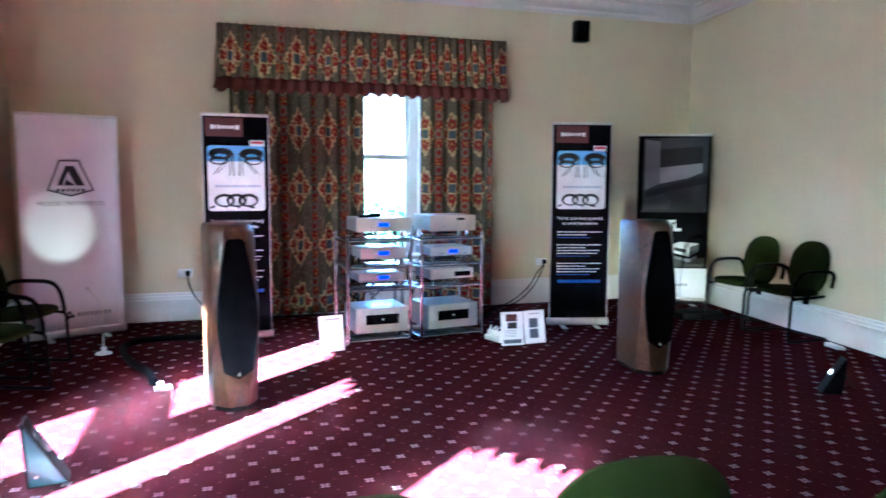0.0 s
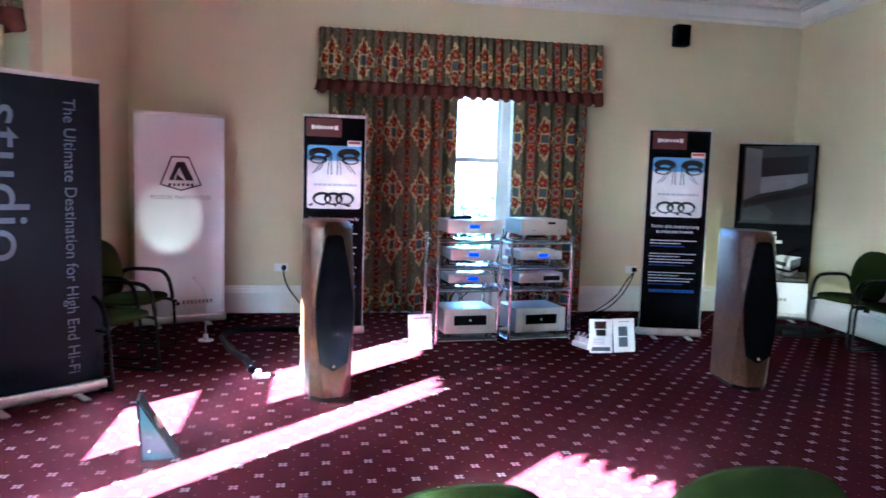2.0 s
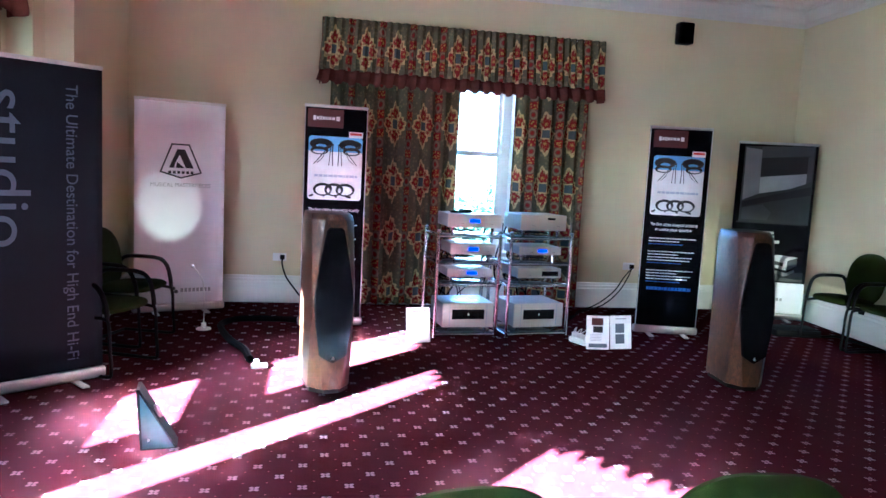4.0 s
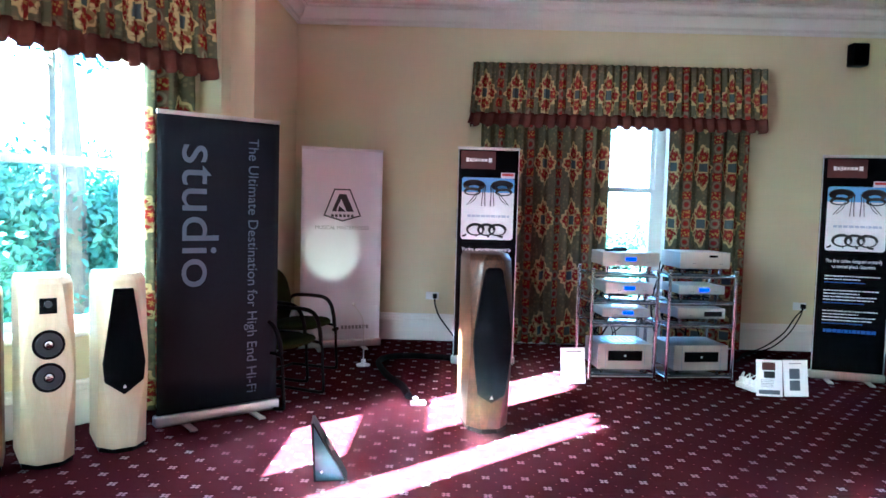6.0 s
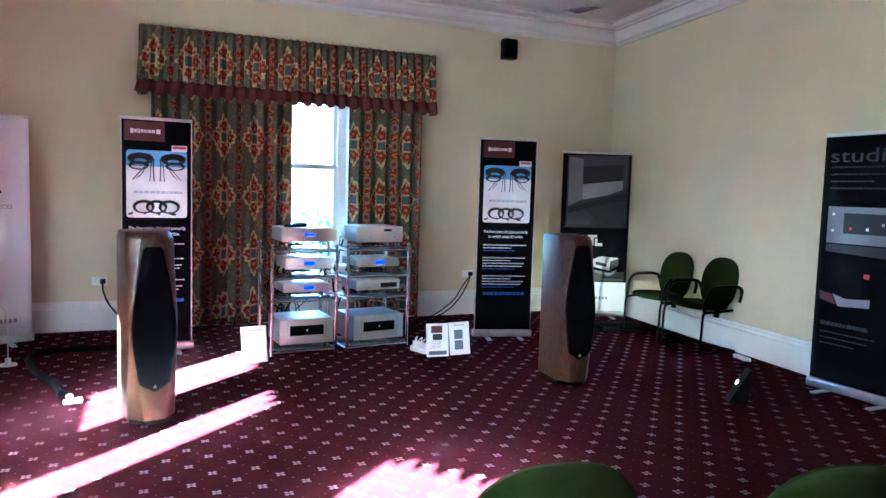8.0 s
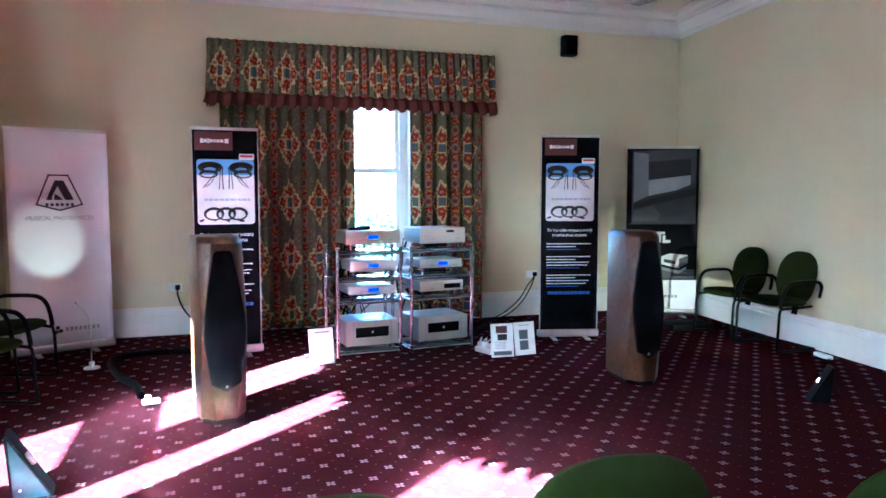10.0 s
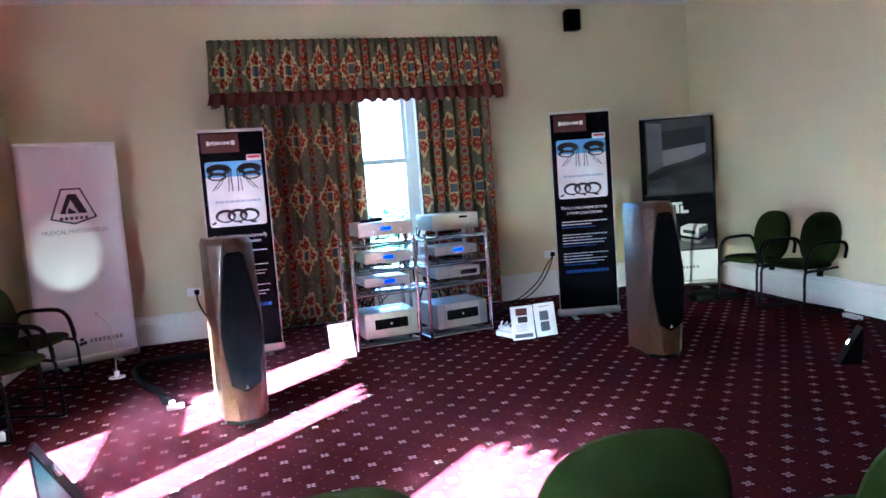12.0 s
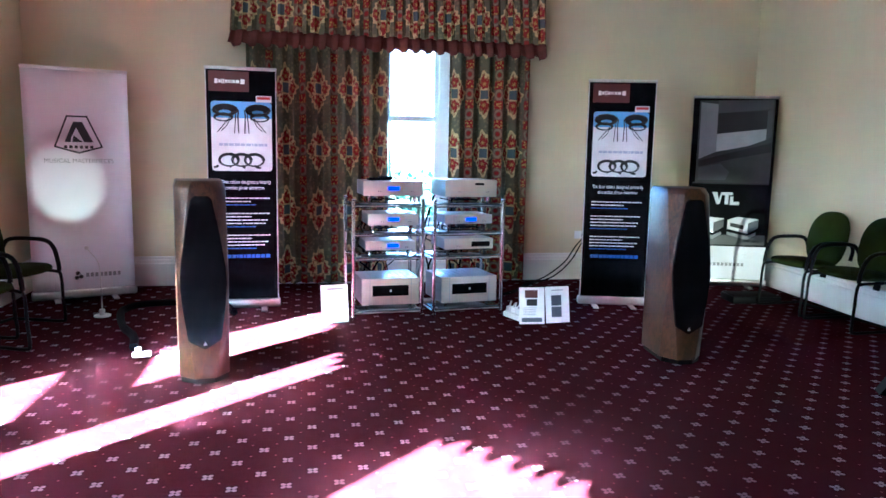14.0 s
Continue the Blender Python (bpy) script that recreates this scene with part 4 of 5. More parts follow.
def component(rack_m, x0, x1, z0, z1, y0, depth, style, label, seat_z):
    """A metal audio unit with a thick front plate, display, buttons and cone feet."""
    w, h = x1 - x0, z1 - z0
    t = thing("audio_component", rack_m @ pose((x0 + x1) / 2, y0, 0), label, "audio component", "audio components on the racks")
    cz = (z0 + z1) / 2
    big = h > 0.18
    part("case", rounded((w - (0.0 if big else 0.012), depth, h - 0.006), 0.004, (0, depth / 2 + 0.012, cz)), CASE, t, "dark metal case")
    if big:
        # front plate of two wings round a dark window
        part("front_plate", rounded((w, 0.014, h), 0.004, (0, 0.005, cz)), SILVER, t, "champagne metal front plate")
        part("window", rounded((w * 0.63, 0.006, h * 0.40), 0.002, (0, -0.004, cz + 0.008)), BLACK, t, "smoked display window")
        for x in (-w * 0.36, w * 0.36):
            bm = bmesh.new()
            box(bm, (x, -0.0035, cz), (0.003, 0.004, h - 0.012))
            part("seam", bm, CASE, t)
        part("emblem", disc(bmesh.new(), (0, -0.007, cz + 0.008), 0.009, 0.003, 14), ALU, t)
        for k in range(9):
            bm = bmesh.new()
            box(bm, (-w / 2 + 0.05 + k * (w - 0.1) / 8, depth / 2, z1 - 0.001), (0.003, depth * 0.75, 0.003))
            part("cooling_rib", bm, CASE, t)
    else:
        part("front_plate", rounded((w, 0.012, h), 0.003, (0, 0.006, cz)), SILVER, t, "champagne metal front plate")
        part("lid", rounded((w - 0.02, depth - 0.02, 0.003), 0.001, (0, depth / 2 + 0.012, z1 - 0.002)), ALU, t, "brushed metal lid")
        if style == "blue":
            part("display", rounded((0.10, 0.003, min(0.034, h * 0.42)), 0.001, (0.0 if h > 0.09 else 0.02, -0.0012, cz)), BLUE, t, "blue lit display")
        elif style == "dark":
            part("display", rounded((0.17, 0.003, 0.044), 0.001, (w * 0.24, -0.0012, cz - 0.004)), BLACK, t, "dark display")
        else:
            part("display", rounded((0.08, 0.003, 0.020), 0.001, (w * 0.16, -0.0012, z1 - 0.035)), BLACK, t, "dark display")
        for k in range(4):
            part("button", disc(bmesh.new(), (w * 0.30 + k * 0.018 - (0.62 * w if k > 1 else 0), 0.001, cz - h * 0.2), 0.004, 0.004, 10), CHROME, t)
    for x in (-w * 0.38, w * 0.38, 0.0):
        y = depth - 0.05 if x == 0.0 else 0.06
        bm = bmesh.new()
        bmesh.ops.create_cone(bm, cap_ends=True, segments=14, radius1=0.012, radius2=0.020, depth=z0 + 0.004 - seat_z, matrix=pose(x, y, (z0 + 0.004 + seat_z) / 2))
        part("cone_foot", bm, CHROME, t)
    return t


RACK_A, RACK_B = pose(0.862, -1.745, 0, 0, 0, 5), pose(1.545, -1.715, 0, 0, 0, 9)
rack(RACK_A, 0.585)
rack(RACK_B, 0.625)
S = "champagne-silver audio component with a blue display"
component(RACK_A, 0.085, 0.590, 1.038, 1.160, 0.02, 0.36, "blue", S, 0.9728)
component(RACK_A, 0.125, 0.555, 0.793, 0.890, 0.03, 0.34, "blue", S, 0.7318)
component(RACK_A, 0.105, 0.530, 0.585, 0.660, 0.03, 0.34, "blue", S, 0.5318)
component(RACK_A, 0.070, 0.560, 0.125, 0.350, 0.0, 0.40, "amp", "large power amplifier with a dark window", 0.0778)
component(RACK_B, 0.095, 0.565, 1.030, 1.175, 0.02, 0.38, "plain", "champagne-silver audio component with a small dark display", 0.9728)
component(RACK_B, 0.100, 0.535, 0.800, 0.878, 0.03, 0.34, "blue", S, 0.7318)
component(RACK_B, 0.095, 0.545, 0.583, 0.675, 0.02, 0.36, "dark", "champagne-silver audio component with a wide dark display", 0.5318)
component(RACK_B, 0.070, 0.580, 0.122, 0.347, 0.0, 0.42, "amp", "large power amplifier with a dark window", 0.0778)

t = thing("remote_control", RACK_A @ pose(0.22, 0.14, 1.160, 0, 0, 12), "black remote control lying on a component", "remote control")
part("body", rounded((0.17, 0.05, 0.022), 0.006, (0, 0, 0.011)), BLACK, t)
bm = bmesh.new()
for k in range(10):
    rod(bm, (-0.06 + 0.03 * (k % 5), -0.01 + 0.02 * (k // 5), 0.02), (-0.06 + 0.03 * (k % 5), -0.01 + 0.02 * (k // 5), 0.025), 0.006, 8)
part("buttons", bm, RUBBER, t)
t = thing("record_clamp", RACK_A @ pose(0.30, 0.20, 1.160), "low black metal puck on a component", "puck")
part("body", rounded((0.11, 0.09, 0.035), 0.012, (0, 0, 0.0175)), BLACK, t)


def cable(name, points, r, label, mat=RUBBER):
    return single(name, tube(bmesh.new(), points, r, 8), mat, label, "cable")


def on(m, *p):
    return tuple(m @ Vector(p))


# signal leads behind the components
rng = random.Random(11)
for m, W in ((RACK_A, 0.585), (RACK_B, 0.625)):
    for k in range(12):
        x, z0, z1 = rng.uniform(0.08, W - 0.08), rng.choice((0.84, 0.80, 0.62, 0.66, 1.06)), rng.choice((0.30, 0.25, 0.60, 0.56))
        if z0 < z1 + 0.1:
            z1 = 0.28
        cable("audio_lead", [on(m, x, 0.39, z0), on(m, x + 0.03, 0.46, z0 - 0.03), on(m, x + rng.uniform(-0.06, 0.06), 0.50, (z0 + z1) / 2), on(m, x - rng.uniform(-0.08, 0.12), 0.49, z1 + 0.04), on(m, x - 0.04, 0.42, z1)], rng.choice((0.005, 0.007, 0.009)), "black audio lead hanging behind a rack")
# loops of lead under the components, over the shelves
for m, W in ((RACK_A, 0.585), (RACK_B, 0.625)):
    for z in (0.987, 0.742, 0.542):
        for k in range(3):
            x = rng.uniform(0.12, W - 0.2)
            cable("audio_lead", [on(m, x, 0.42, z + 0.008), on(m, x + 0.03, 0.30, z + 0.004), on(m, x + 0.09, 0.22, z + 0.004), on(m, x + 0.05, 0.33, z + 0.006), on(m, x + 0.07, 0.43, z + 0.010)], 0.006, "black audio lead curled on a glass shelf")

# power leads at the right of the racks, from the wall socket to the floor
for k, dx in enumerate((0.0, 0.06)):
    cable("power_lead", [(3.56 + 0.01 * k, -0.05, 0.50), (3.50 - dx, -0.10, 0.40 - 0.02 * k), (3.36 - dx, -0.16, 0.22), (3.15 - dx * 1.5, -0.22, 0.07), (2.86 - dx, -0.34, 0.014), (2.55, -0.70 - dx, 0.014), (2.2, -1.0, 0.014)], 0.0075, "black power lead drooping from a wall socket to the carpet")
t = thing("white_power_block", pose(2.24, -1.80, 0, 0, 0, 20), "white plastic extension block on the carpet", "extension block")
part("body", rounded((0.09, 0.22, 0.05), 0.010, (0, 0, 0.025)), PLASTIC_W, t)
for k in range(3):
    part("plug", rounded((0.05, 0.05, 0.045), 0.008, (0, -0.07 + 0.07 * k, 0.0725)), PLASTIC_W, t)
    part("cord", tube(bmesh.new(), [(0, -0.07 + 0.07 * k, 0.09), (0.03, -0.05 + 0.07 * k, 0.13), (0.06, 0.05 + 0.05 * k, 0.08), (0.10, 0.16, 0.012)], 0.005, 6), PLASTIC_W, t)

# ---- cards standing on the carpet ----


def card(m, w, h, label, kind):
    t = thing("display_card", m, label, "card", "cards on the carpet")
    lean = pose(0, 0, 0, -10, 0, 0)
    b = part("board", rounded((w, 0.006, h), 0.001, (0, 0, h / 2), 1), PAPER, t, "", lean)
    part("strut", plate([(0.012, 0.001), (h * 0.108, h * 0.6), (0.13, 0.001)], 0.004, "yz", 0.002), PAPER, t)

    def patch(name, x, z, pw, ph, mat):
        bm = bmesh.new()
        box(bm, (x, -0.0037, z), (pw, 0.0012, ph))
        part(name, bm, mat, b)

    if kind == "leaflet":
        patch("title_block", -0.005, h - 0.055, w * 0.5, 0.065, INK_M)
        patch("picture", 0.0, h - 0.125, w * 0.42, 0.055, INK_K)
        for k in range(5):
            patch("text_line", -0.02, h - 0.17 - 0.014 * k, w * 0.5, 0.004, INK_G)
        patch("foot_picture", 0.0, 0.035, w * 0.8, 0.035, INK_S)
    elif kind == "product":
        patch("picture", -0.01, h * 0.62, w * 0.42, 0.085, INK_S)
        patch("picture", -0.01, h * 0.30, w * 0.42, 0.085, INK_S)
        patch("title", 0.0, h - 0.03, w * 0.5, 0.008, INK_G)
    else:
        patch("title", 0.01, h - 0.035, w * 0.62, 0.014, INK_G)
        for k in range(6):
            patch("text_line", 0.0, h - 0.09 - 0.02 * k, w * 0.6, 0.004, INK_G)
    return t


card(pose(0.715, -1.80, 0, 0, 0, 12), 0.225, 0.315, "white printed price card leaning by the rack", "price")
card(pose(2.325, -2.02, 0, 0, 0, -4), 0.215, 0.305, "white leaflet board with dark pictures", "leaflet")
card(pose(2.560, -2.00, 0, 0, 0, 5), 0.215, 0.305, "white leaflet board with two product pictures", "product")

# ---- chairs ----


def superellipse(rx, rz, n=28, p=2.6):
    return [(rx * math.copysign(abs(math.cos(a)) ** (2 / p), math.cos(a)), rz * math.copysign(abs(math.sin(a)) ** (2 / p), math.sin(a))) for a in (2 * math.pi * k / n for k in range(n))]


def cushion(outline, thick, bow):
    """A padded shape with a domed face on both sides; outline in (x, z), bow bends it across x."""
    bm = bmesh.new()
    rings = []
    for a in (-80, -66, -52, -38, -24, -10, 6, 22, 38, 52, 66, 80):
        f, y = math.cos(radians(a)) ** 0.42, 0.5 * math.sin(radians(a))
        rings.append([bm.verts.new((x * f, y * thick + bow * (x * f) ** 2, z * f)) for x, z in outline])
    n = len(outline)
    for a, b in zip(rings, rings[1:]):
        for k in range(n):
            bm.faces.new((a[k], a[(k + 1) % n], b[(k + 1) % n], b[k]))
    bm.faces.new(rings[0][::-1])
    bm.faces.new(rings[-1])
    return bm


def chair(m, label, group, back_z=0.665, arms=True):
    """A padded meeting chair on a black cantilever tube frame; it faces minus y."""
    t = thing("meeting_chair", m, label, "chair", group)
    part("seat", cushion(superellipse(0.245, 0.235, 28, 3.2), 0.085, 0.0), GREEN, t, "green upholstered seat", pose(0, -0.01, 0.455, 87, 0, 0))
    part("backrest", cushion(superellipse(0.235, 0.265, 32, 2.5), 0.075, -0.35), GREEN, t, "green upholstered backrest", pose(0, 0.265, back_z, -11, 0, 0))
    part("spine", rounded((0.07, 0.012, 0.30), 0.004), BLACK, t, "", pose(0, 0.262, 0.45, -11, 0, 0))
    for s in (-1, 1):
        x = s * 0.265
        bm = bmesh.new()
        tube(bm, [(x * 0.9, 0.20, 0.420), (x, 0.0, 0.418), (x, -0.17, 0.415), (x, -0.215, 0.38), (x, -0.225, 0.20), (x, -0.235, 0.045), (x, -0.20, 0.014), (x, 0.0, 0.0135), (x, 0.19, 0.0135), (x, 0.225, 0.0135)], 0.0125, 10)
        part("leg", bm, BLACK, t, "black bent tube leg")
        if not arms:
            continue
        bm = bmesh.new()
        tube(bm, [(x * 0.93, 0.285, 0.50), (x * 1.03, 0.275, 0.60), (x * 1.06, 0.22, 0.655), (x * 1.06, 0.05, 0.665), (x * 1.05, -0.09, 0.655), (x * 1.03, -0.16, 0.60), (x, -0.195, 0.50), (x, -0.205, 0.42)], 0.017, 10)
        part("arm", bm, BLACK, t, "black curved armrest")
    bm = bmesh.new()
    rod(bm, (-0.265, 0.225, 0.0135), (0.265, 0.225, 0.0135), 0.0125, 10)
    part("floor_bar", bm, BLACK, t)
    return t


L = "green upholstered meeting chair with black arms"
c0 = chair(pose(5.02, -1.78, 0, 0, 0, -86), L + " by the wall", "chairs by the walls")
copy_thing(c0, pose(5.03, -2.40, 0, 0, 0, -88))
copy_thing(c0, pose(-1.71, -1.73, 0, 0, 0, 72))
copy_thing(c0, pose(-1.69, -2.54, 0, 0, 0, 68))
L = "green upholstered meeting chair without arms in the audience row"
c1 = chair(pose(0.775, -6.265, 0, 0, 0, 172), L, "audience chairs", 0.655, False)
copy_thing(c1, pose(0.040, -6.28, 0, 0, 0, 184))
copy_thing(c1, pose(1.46, -6.50, 0, 0, 0, 166))

# ---- floor spotlights ----


LAMP = bpy.data.materials.new("lit_lamp_glass")
LAMP.use_nodes = True
LAMP.node_tree.nodes["Principled BSDF"].inputs["Emission Color"].default_value = (1.0, 0.95, 0.85, 1)
LAMP.node_tree.nodes["Principled BSDF"].inputs["Emission Strength"].default_value = 0.06


def spot_lamp(eye, aim, power, cone, blend, color, size=0.015):
    ob = new("spot_lamp", bpy.data.lights.new("spot_lamp", "SPOT"))
    ob.data.energy, ob.data.spot_size, ob.data.spot_blend, ob.data.shadow_soft_size, ob.data.color = power, radians(cone), blend, size, color
    ob.matrix_world = look(eye, aim)
    return ob


t = thing("floor_spotlight", pose(-1.06, -4.12, 0, 0, 0, 8), "black triangular floor spotlight with a grey side panel", "spotlight", "floor spotlights")
SIDE = material("grey_satin_panel", (0.030, 0.058, 0.070), 0.25, vary=0.1, bump=0.02, coat=0.5)
part("housing", plate([(-0.045, 0.0), (0.135, 0.0), (-0.050, 0.325), (-0.066, 0.325)], 0.15, "xz", 0.15), BLACK, t)
part("side_panel", plate([(-0.035, 0.008), (0.122, 0.008), (-0.050, 0.305)], 0.004, "xz", -0.0005), SIDE, t, "grey satin side panel")
part("knob", disc(bmesh.new(), (-0.005, -0.0045, 0.055), 0.007, 0.006, 10), ALU, t)
bm = bmesh.new()
rod(bm, (0.030, 0.075, 0.178), (0.044, 0.075, 0.186), 0.036, 20)
part("lamp", bm, ALU, t, "unlit round lamp")

t = thing("floor_spotlight", pose(4.035, -3.925, 0, 0, 0, 150) @ Matrix.Diagonal((0.78, 0.78, 0.78, 1)), "black triangular floor spotlight with a lit lamp", "spotlight", "floor spotlights")
part("housing", plate([(-0.045, 0.0), (0.135, 0.0), (-0.050, 0.325), (-0.066, 0.325)], 0.15, "xz", 0.15), BLACK, t)
part("side_panel", plate([(-0.035, 0.008), (0.122, 0.008), (-0.050, 0.305)], 0.004, "xz", -0.0005), BLACK, t, "black satin side panel")
bm = bmesh.new()
rod(bm, (0.030, 0.075, 0.178), (0.046, 0.075, 0.187), 0.036, 20)
rim = part("lamp_rim", bm, BLACK, t, "black lamp rim")
bm = bmesh.new()
rod(bm, (0.044, 0.075, 0.186), (0.049, 0.075, 0.189), 0.024, 18)
part("lamp", bm, LAMP, rim, "lit round lamp")
spot_lamp((3.935, -3.905, 0.18), (4.98, -0.58, 0.42), 1.6, 30.0, 1.0, (1.0, 0.86, 0.56), 0.035)
cable("lamp_flex", [(4.09, -3.93, 0.02), (4.25, -3.90, 0.01), (4.6, -3.4, 0.01), (4.85, -3.1, 0.01), (5.15, -3.0, 0.01)], 0.004, "thin black lamp flex on the carpet")
t = thing("white_plug_block", pose(5.10, -2.92, 0, 0, 0, 80), "white plug adaptor on the carpet by the skirting", "plug adaptor")
part("body", rounded((0.20, 0.06, 0.035), 0.008, (0, 0, 0.0175)), PLASTIC_W, t)

t = thing("black_box", pose(4.80, -1.36, 0, 0, 0, -8), "low flat black box on the carpet by a chair", "box")
part("body", rounded((0.48, 0.28, 0.07), 0.008, (0, 0, 0.035)), BLACK, t)
part("lid", rounded((0.46, 0.26, 0.006), 0.002, (0, 0, 0.073)), RUBBER, t)

# ---- small fittings ----
t = thing("wall_loudspeaker", pose(3.945, -0.012, 3.265), "small black loudspeaker on a wall bracket", "loudspeaker", kind="")
part("bracket", rounded((0.05, 0.05, 0.10), 0.005, (0, -0.02, 0)), BLACK, t)
bm = rounded((0.185, 0.13, 0.245), 0.022, (0, -0.11, 0), 3)
part("cabinet", bm, BLACK, t)
part("grille", rounded((0.160, 0.012, 0.220), 0.005, (0, -0.178, 0)), GRILLE, t)

t = thing("ceiling_vent", pose(4.70, -0.58, CEIL_Z, 0, 0, -72), "dark slatted ceiling air vent", "vent")
bm = bmesh.new()
for x, y, sx, sy in ((0, 0.10, 0.46, 0.03), (0, -0.10, 0.46, 0.03), (0.215, 0, 0.03, 0.17), (-0.215, 0, 0.03, 0.17)):
    box(bm, (x, y, -0.008), (sx, sy, 0.016))
part("frame", bm, ALU, t)
bm = bmesh.new()
box(bm, (0, 0, -0.003), (0.40, 0.17, 0.004))
part("backing", bm, BLACK, t)
for k in range(7):
    part("slat", rounded((0.40, 0.014, 0.003), 0.001), ALU, t, "", pose(0, -0.072 + 0.024 * k, -0.009, 40, 0, 0))


def socket(x, z):
    t = thing("wall_socket", pose(x, -0.002, z), "white double wall socket with a black plug", "socket")
    part("plate", rounded((0.146, 0.010, 0.086), 0.003, (0, -0.005, 0)), PLASTIC_W, t)
    part("plug", rounded((0.05, 0.04, 0.052), 0.008, (0.03, -0.030, 0)), BLACK, t, "black mains plug")
    for k in (-0.045, 0.0):
        part("switch", rounded((0.012, 0.006, 0.018), 0.002, (k, -0.012, 0.02)), PLASTIC_W, t)
    return t


socket(-0.585, 0.505)
socket(3.535, 0.505)
cable("power_lead", [(-0.555, -0.055, 0.50), (-0.55, -0.085, 0.42), (-0.50, -0.16, 0.30), (-0.40, -0.35, 0.20), (-0.30, -0.55, 0.10), (-0.25, -0.75, 0.014)], 0.009, "black power lead hanging from a wall socket")
# thick mains hose that loops over the carpet behind the loudspeaker
cable("thick_cable", [(-0.12, -1.45, 0.03), (-0.25, -1.12, 0.03), (-0.45, -1.03, 0.03), (-0.73, -1.00, 0.03), (-0.95, -1.06, 0.03), (-1.04, -1.25, 0.03), (-1.015, -1.47, 0.03), (-0.90, -1.86, 0.03), (-0.76, -2.16, 0.03), (-0.69, -2.46, 0.03)], 0.030, "thick black sleeved cable looped on the carpet")
t = thing("extension_lead_block", pose(-0.61, -2.60, 0, 0, 0, 10), "white extension block lying on the carpet", "extension block")
part("body", rounded((0.12, 0.05, 0.035), 0.010, (0, 0, 0.0175)), PLASTIC_W, t)
part("plug", rounded((0.04, 0.04, 0.03), 0.008, (-0.02, 0.0, 0.05)), PLASTIC_W, t)
part("cord", tube(bmesh.new(), [(0.12, 0, 0.02), (0.2, 0.0, 0.012), (0.3, 0.03, 0.010), (0.38, 0.10, 0.010)], 0.008, 8), INK_LB, t)
t = thing("gooseneck_lamp", pose(-1.185, -1.35, 0), "slim gooseneck lamp with a small white round foot", "lamp")
bm = bmesh.new()
rod(bm, (0, 0, 0.0), (0, 0, 0.012), 0.065, 24)
rod(bm, (0, 0, 0.012), (0, 0, 0.06), 0.022, 16)
part("foot", bm, PLASTIC_W, t)
part("stem", tube(bmesh.new(), [(0, 0, 0.05), (0, 0, 0.30), (-0.02, 0.02, 0.45), (-0.10, 0.03, 0.56)], 0.0045, 8), ALU, t)
part("tip", rounded((0.03, 0.02, 0.03), 0.006, (-0.105, 0.03, 0.57)), ALU, t)
part("lamp", rounded((0.014, 0.004, 0.014), 0.001, (-0.106, 0.0415, 0.572)), LAMP, t, "small lit lamp")
spot_lamp((-1.305, -1.295, 0.60), (-1.62, -0.60, 1.00), 0.085, 43.0, 0.55, (1.0, 0.92, 0.64))

# ---- outside ----
bm = bmesh.new()
bmesh.ops.create_grid(bm, x_segments=2, y_segments=2, size=400, matrix=pose(0, 0, -0.7))
single("ground", bm, LAWN, "lawn outside the windows", "ground", kind="structure")


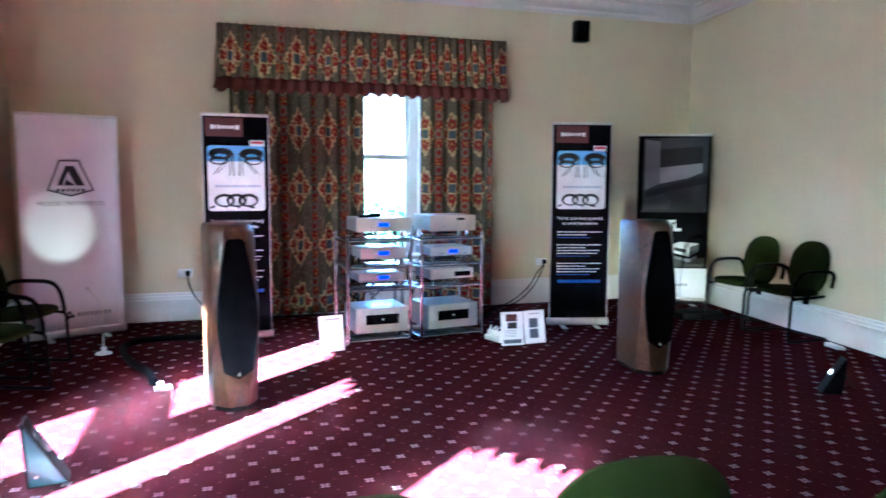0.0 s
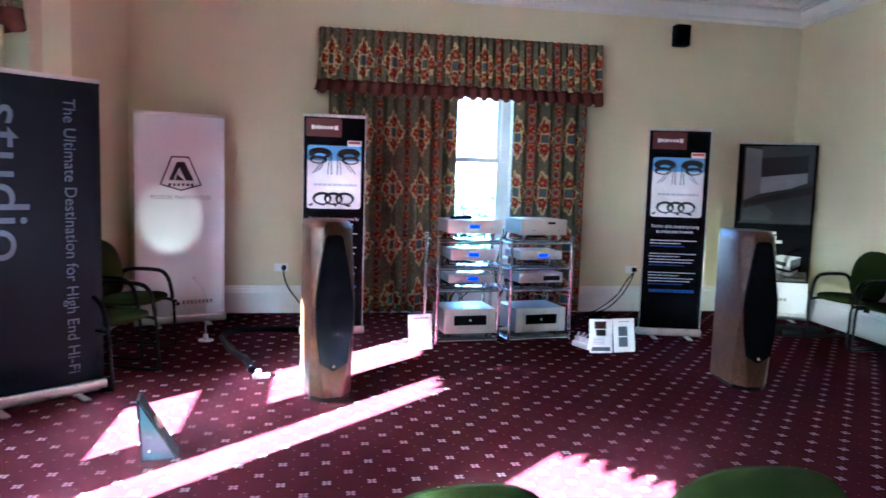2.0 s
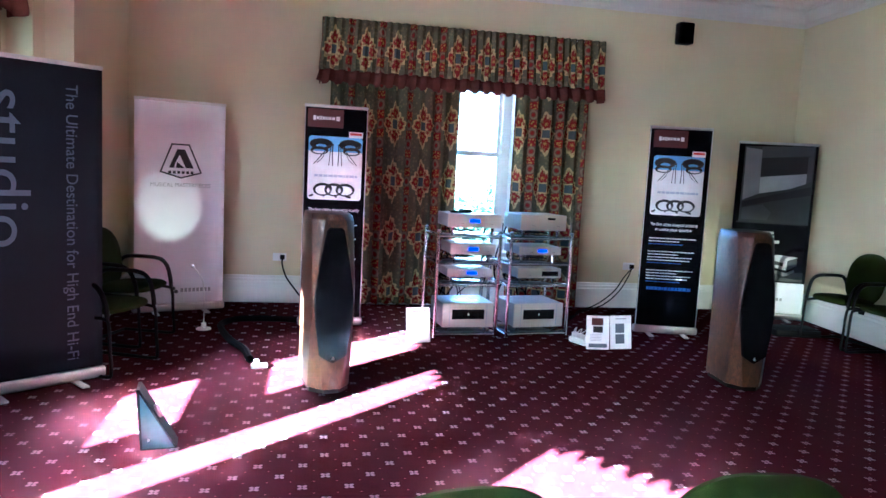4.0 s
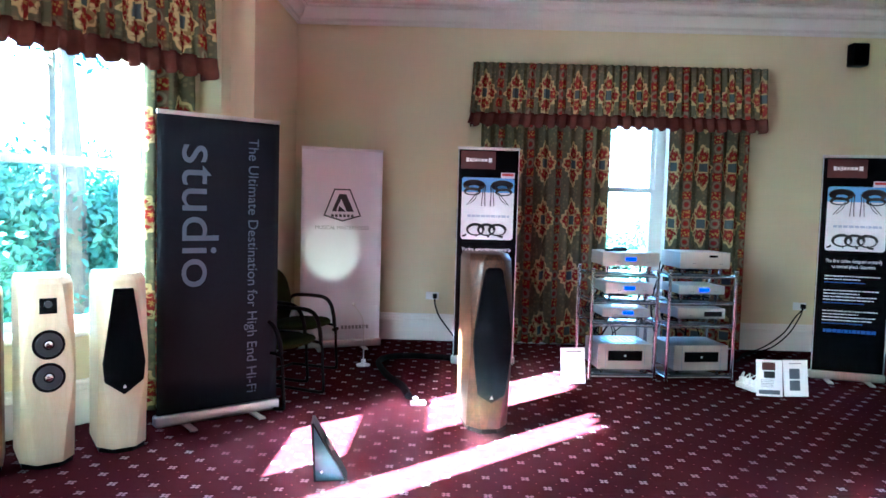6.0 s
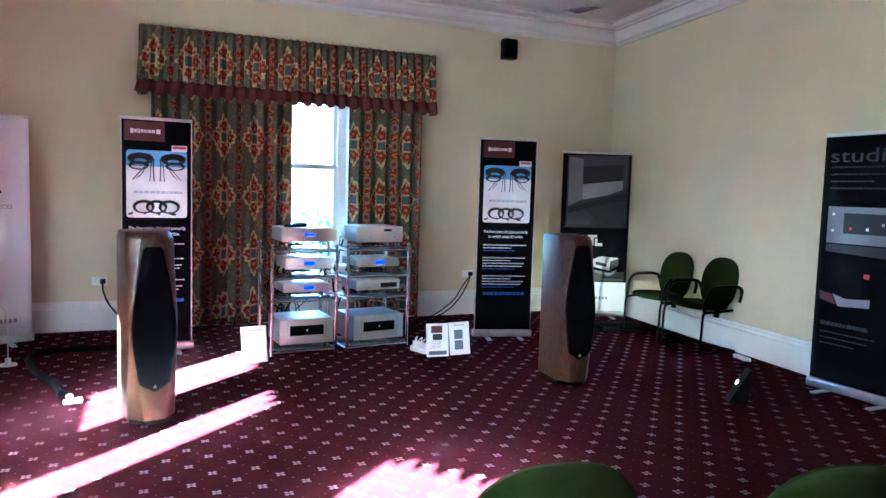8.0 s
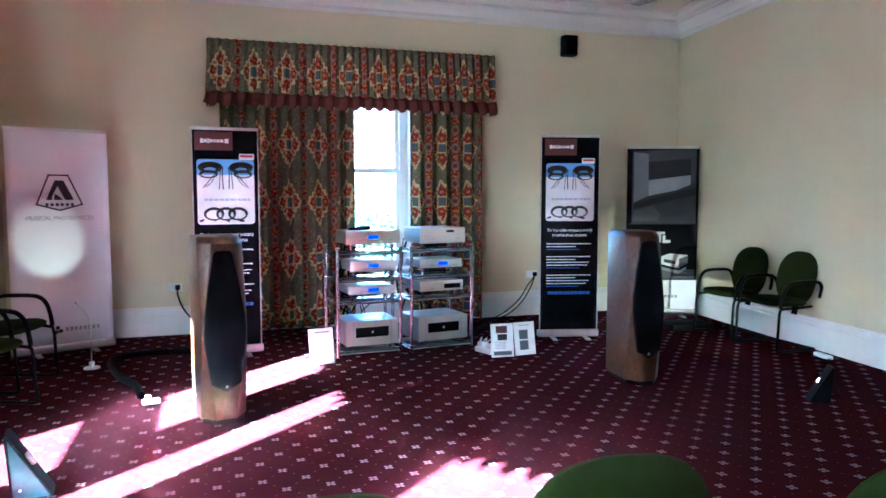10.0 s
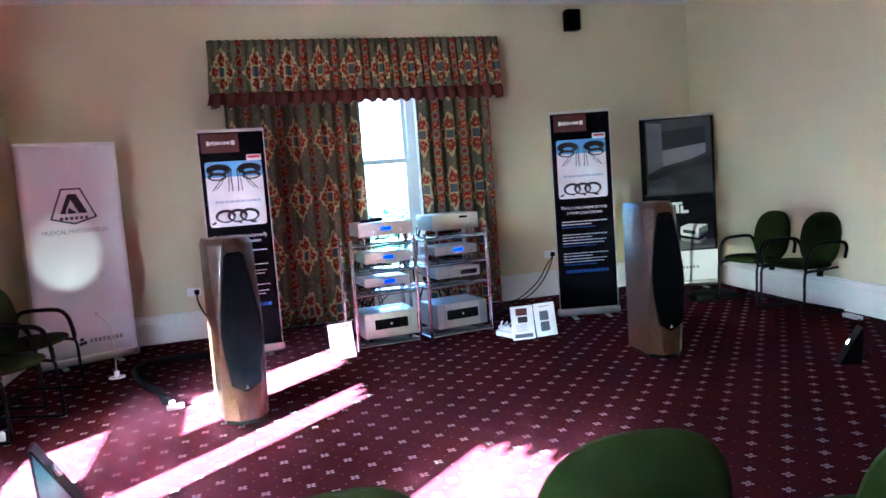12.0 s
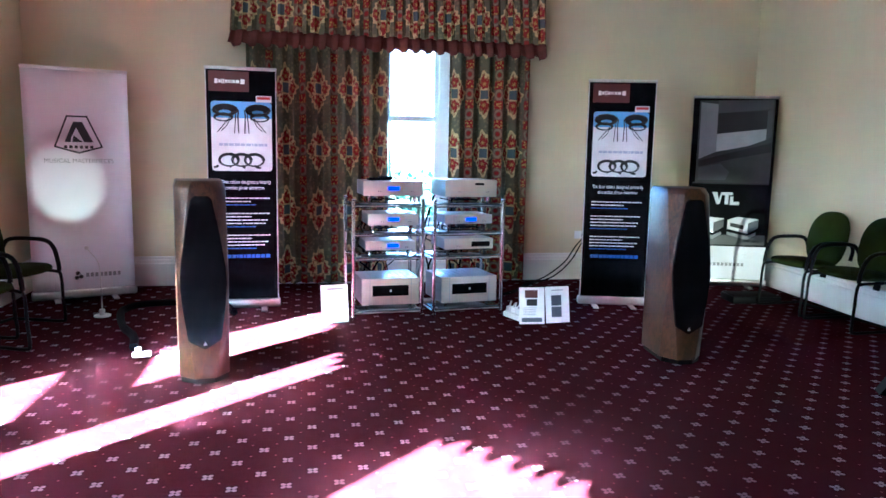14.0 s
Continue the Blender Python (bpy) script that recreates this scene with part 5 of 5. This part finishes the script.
def tree(x, y, h, spread, base, seed, leaves, leaf=0.075):
    """A tapered trunk with limbs and a loose crown of many small leaves in clumps."""
    rng = random.Random(seed)
    t = thing("tree", pose(x, y, -0.7), "leafy green tree outside, in view or added for shade", "tree", "trees outside")
    bm = bmesh.new()
    r0 = 0.035 * h
    tips = []
    top = Vector((rng.uniform(-0.3, 0.3), rng.uniform(-0.3, 0.3), h * 0.85))
    line = [Vector((0, 0, 0)), top * 0.35 + Vector((0.08, 0, 0)), top * 0.7, top]
    for a, b, ra, rb in zip(line, line[1:], (r0, r0 * 0.7, r0 * 0.45), (r0 * 0.7, r0 * 0.45, r0 * 0.15)):
        bmesh.ops.create_cone(bm, cap_ends=True, segments=9, radius1=ra, radius2=rb, depth=(b - a).length,
                              matrix=Matrix.Translation((a + b) / 2) @ (b - a).to_track_quat("Z", "Y").to_matrix().to_4x4())
    for k in range(16):
        a = top * rng.uniform(base, 0.95)
        ang = rng.uniform(0, 2 * math.pi)
        reach = spread * rng.uniform(0.5, 1.0)
        b = a + Vector((reach * math.cos(ang), reach * math.sin(ang), rng.uniform(0.0, 0.25) * h * 0.5))
        bmesh.ops.create_cone(bm, cap_ends=True, segments=6, radius1=r0 * 0.3, radius2=r0 * 0.06, depth=(b - a).length,
                              matrix=Matrix.Translation((a + b) / 2) @ (b - a).to_track_quat("Z", "Y").to_matrix().to_4x4())
        tips += [b, a.lerp(b, 0.6)]
    part("trunk", bm, BARK, t)
    verts, faces = [], []
    for k in range(leaves):
        c = rng.choice(tips) + Vector((rng.gauss(0, 0.36), rng.gauss(0, 0.36), rng.gauss(0, 0.30))) * spread * 0.45
        s = leaf * rng.uniform(0.65, 1.35)
        u = Vector((rng.gauss(0, 1), rng.gauss(0, 1), rng.gauss(0, 1))).normalized()
        v = u.orthogonal().normalized()
        n = len(verts)
        verts += [c - u * s, c + v * s * 0.45, c + u * s, c - v * s * 0.45]
        faces.append((n, n + 1, n + 2, n + 3))
    me = bpy.data.meshes.new("crown")
    me.from_pydata(verts, [], faces)
    me.materials.append(LEAF)
    ob = new("crown", me)
    ob.parent = t
    return t


for i, (x, y, h, sp) in enumerate(((-6.8, 1.2, 2.5, 1.4), (-8.6, 3.4, 2.8, 1.7), (-6.0, 4.2, 2.6, 1.5), (-9.6, -0.4, 2.7, 1.6), (-7.6, 6.8, 3.2, 1.8), (-10.5, 2.0, 3.3, 1.9))):
    tree(x, y, h, sp, 0.15, 30 + i, 22000, 0.065)
# slender trunks among the bushes
for i, (x, y) in enumerate(((-6.1, 2.6), (-7.7, 4.6))):
    tree(x, y, 7.5, 1.5, 0.72, 45 + i, 1500)
for i, (x, y, h, sp) in enumerate(((0.6, 9.5, 2.0, 1.2), (2.6, 10.0, 2.1, 1.3), (4.4, 10.5, 2.0, 1.2))):
    tree(x, y, h, sp, 0.15, 60 + i, 5000)
# unseen tall trees, added to keep the sun off the far side of the bay
for i, p in enumerate((-1.3, -3.6, -6.2)):
    tree(-6.6 + 0.678 * p, -6.1 - 0.735 * p, 9.0, 2.0, 0.12, 80 + i, 9000, 0.17)
# unseen belt added beyond the bay, towards and below the sun, dimming sky light
for i in range(7):
    s = -5.6 + 1.9 * i
    tree(-8.9 - 0.678 * s, -11.9 + 0.735 * s, 3.9 + 0.2 * (i % 3), 1.7, 0.12, 90 + i, 8000)
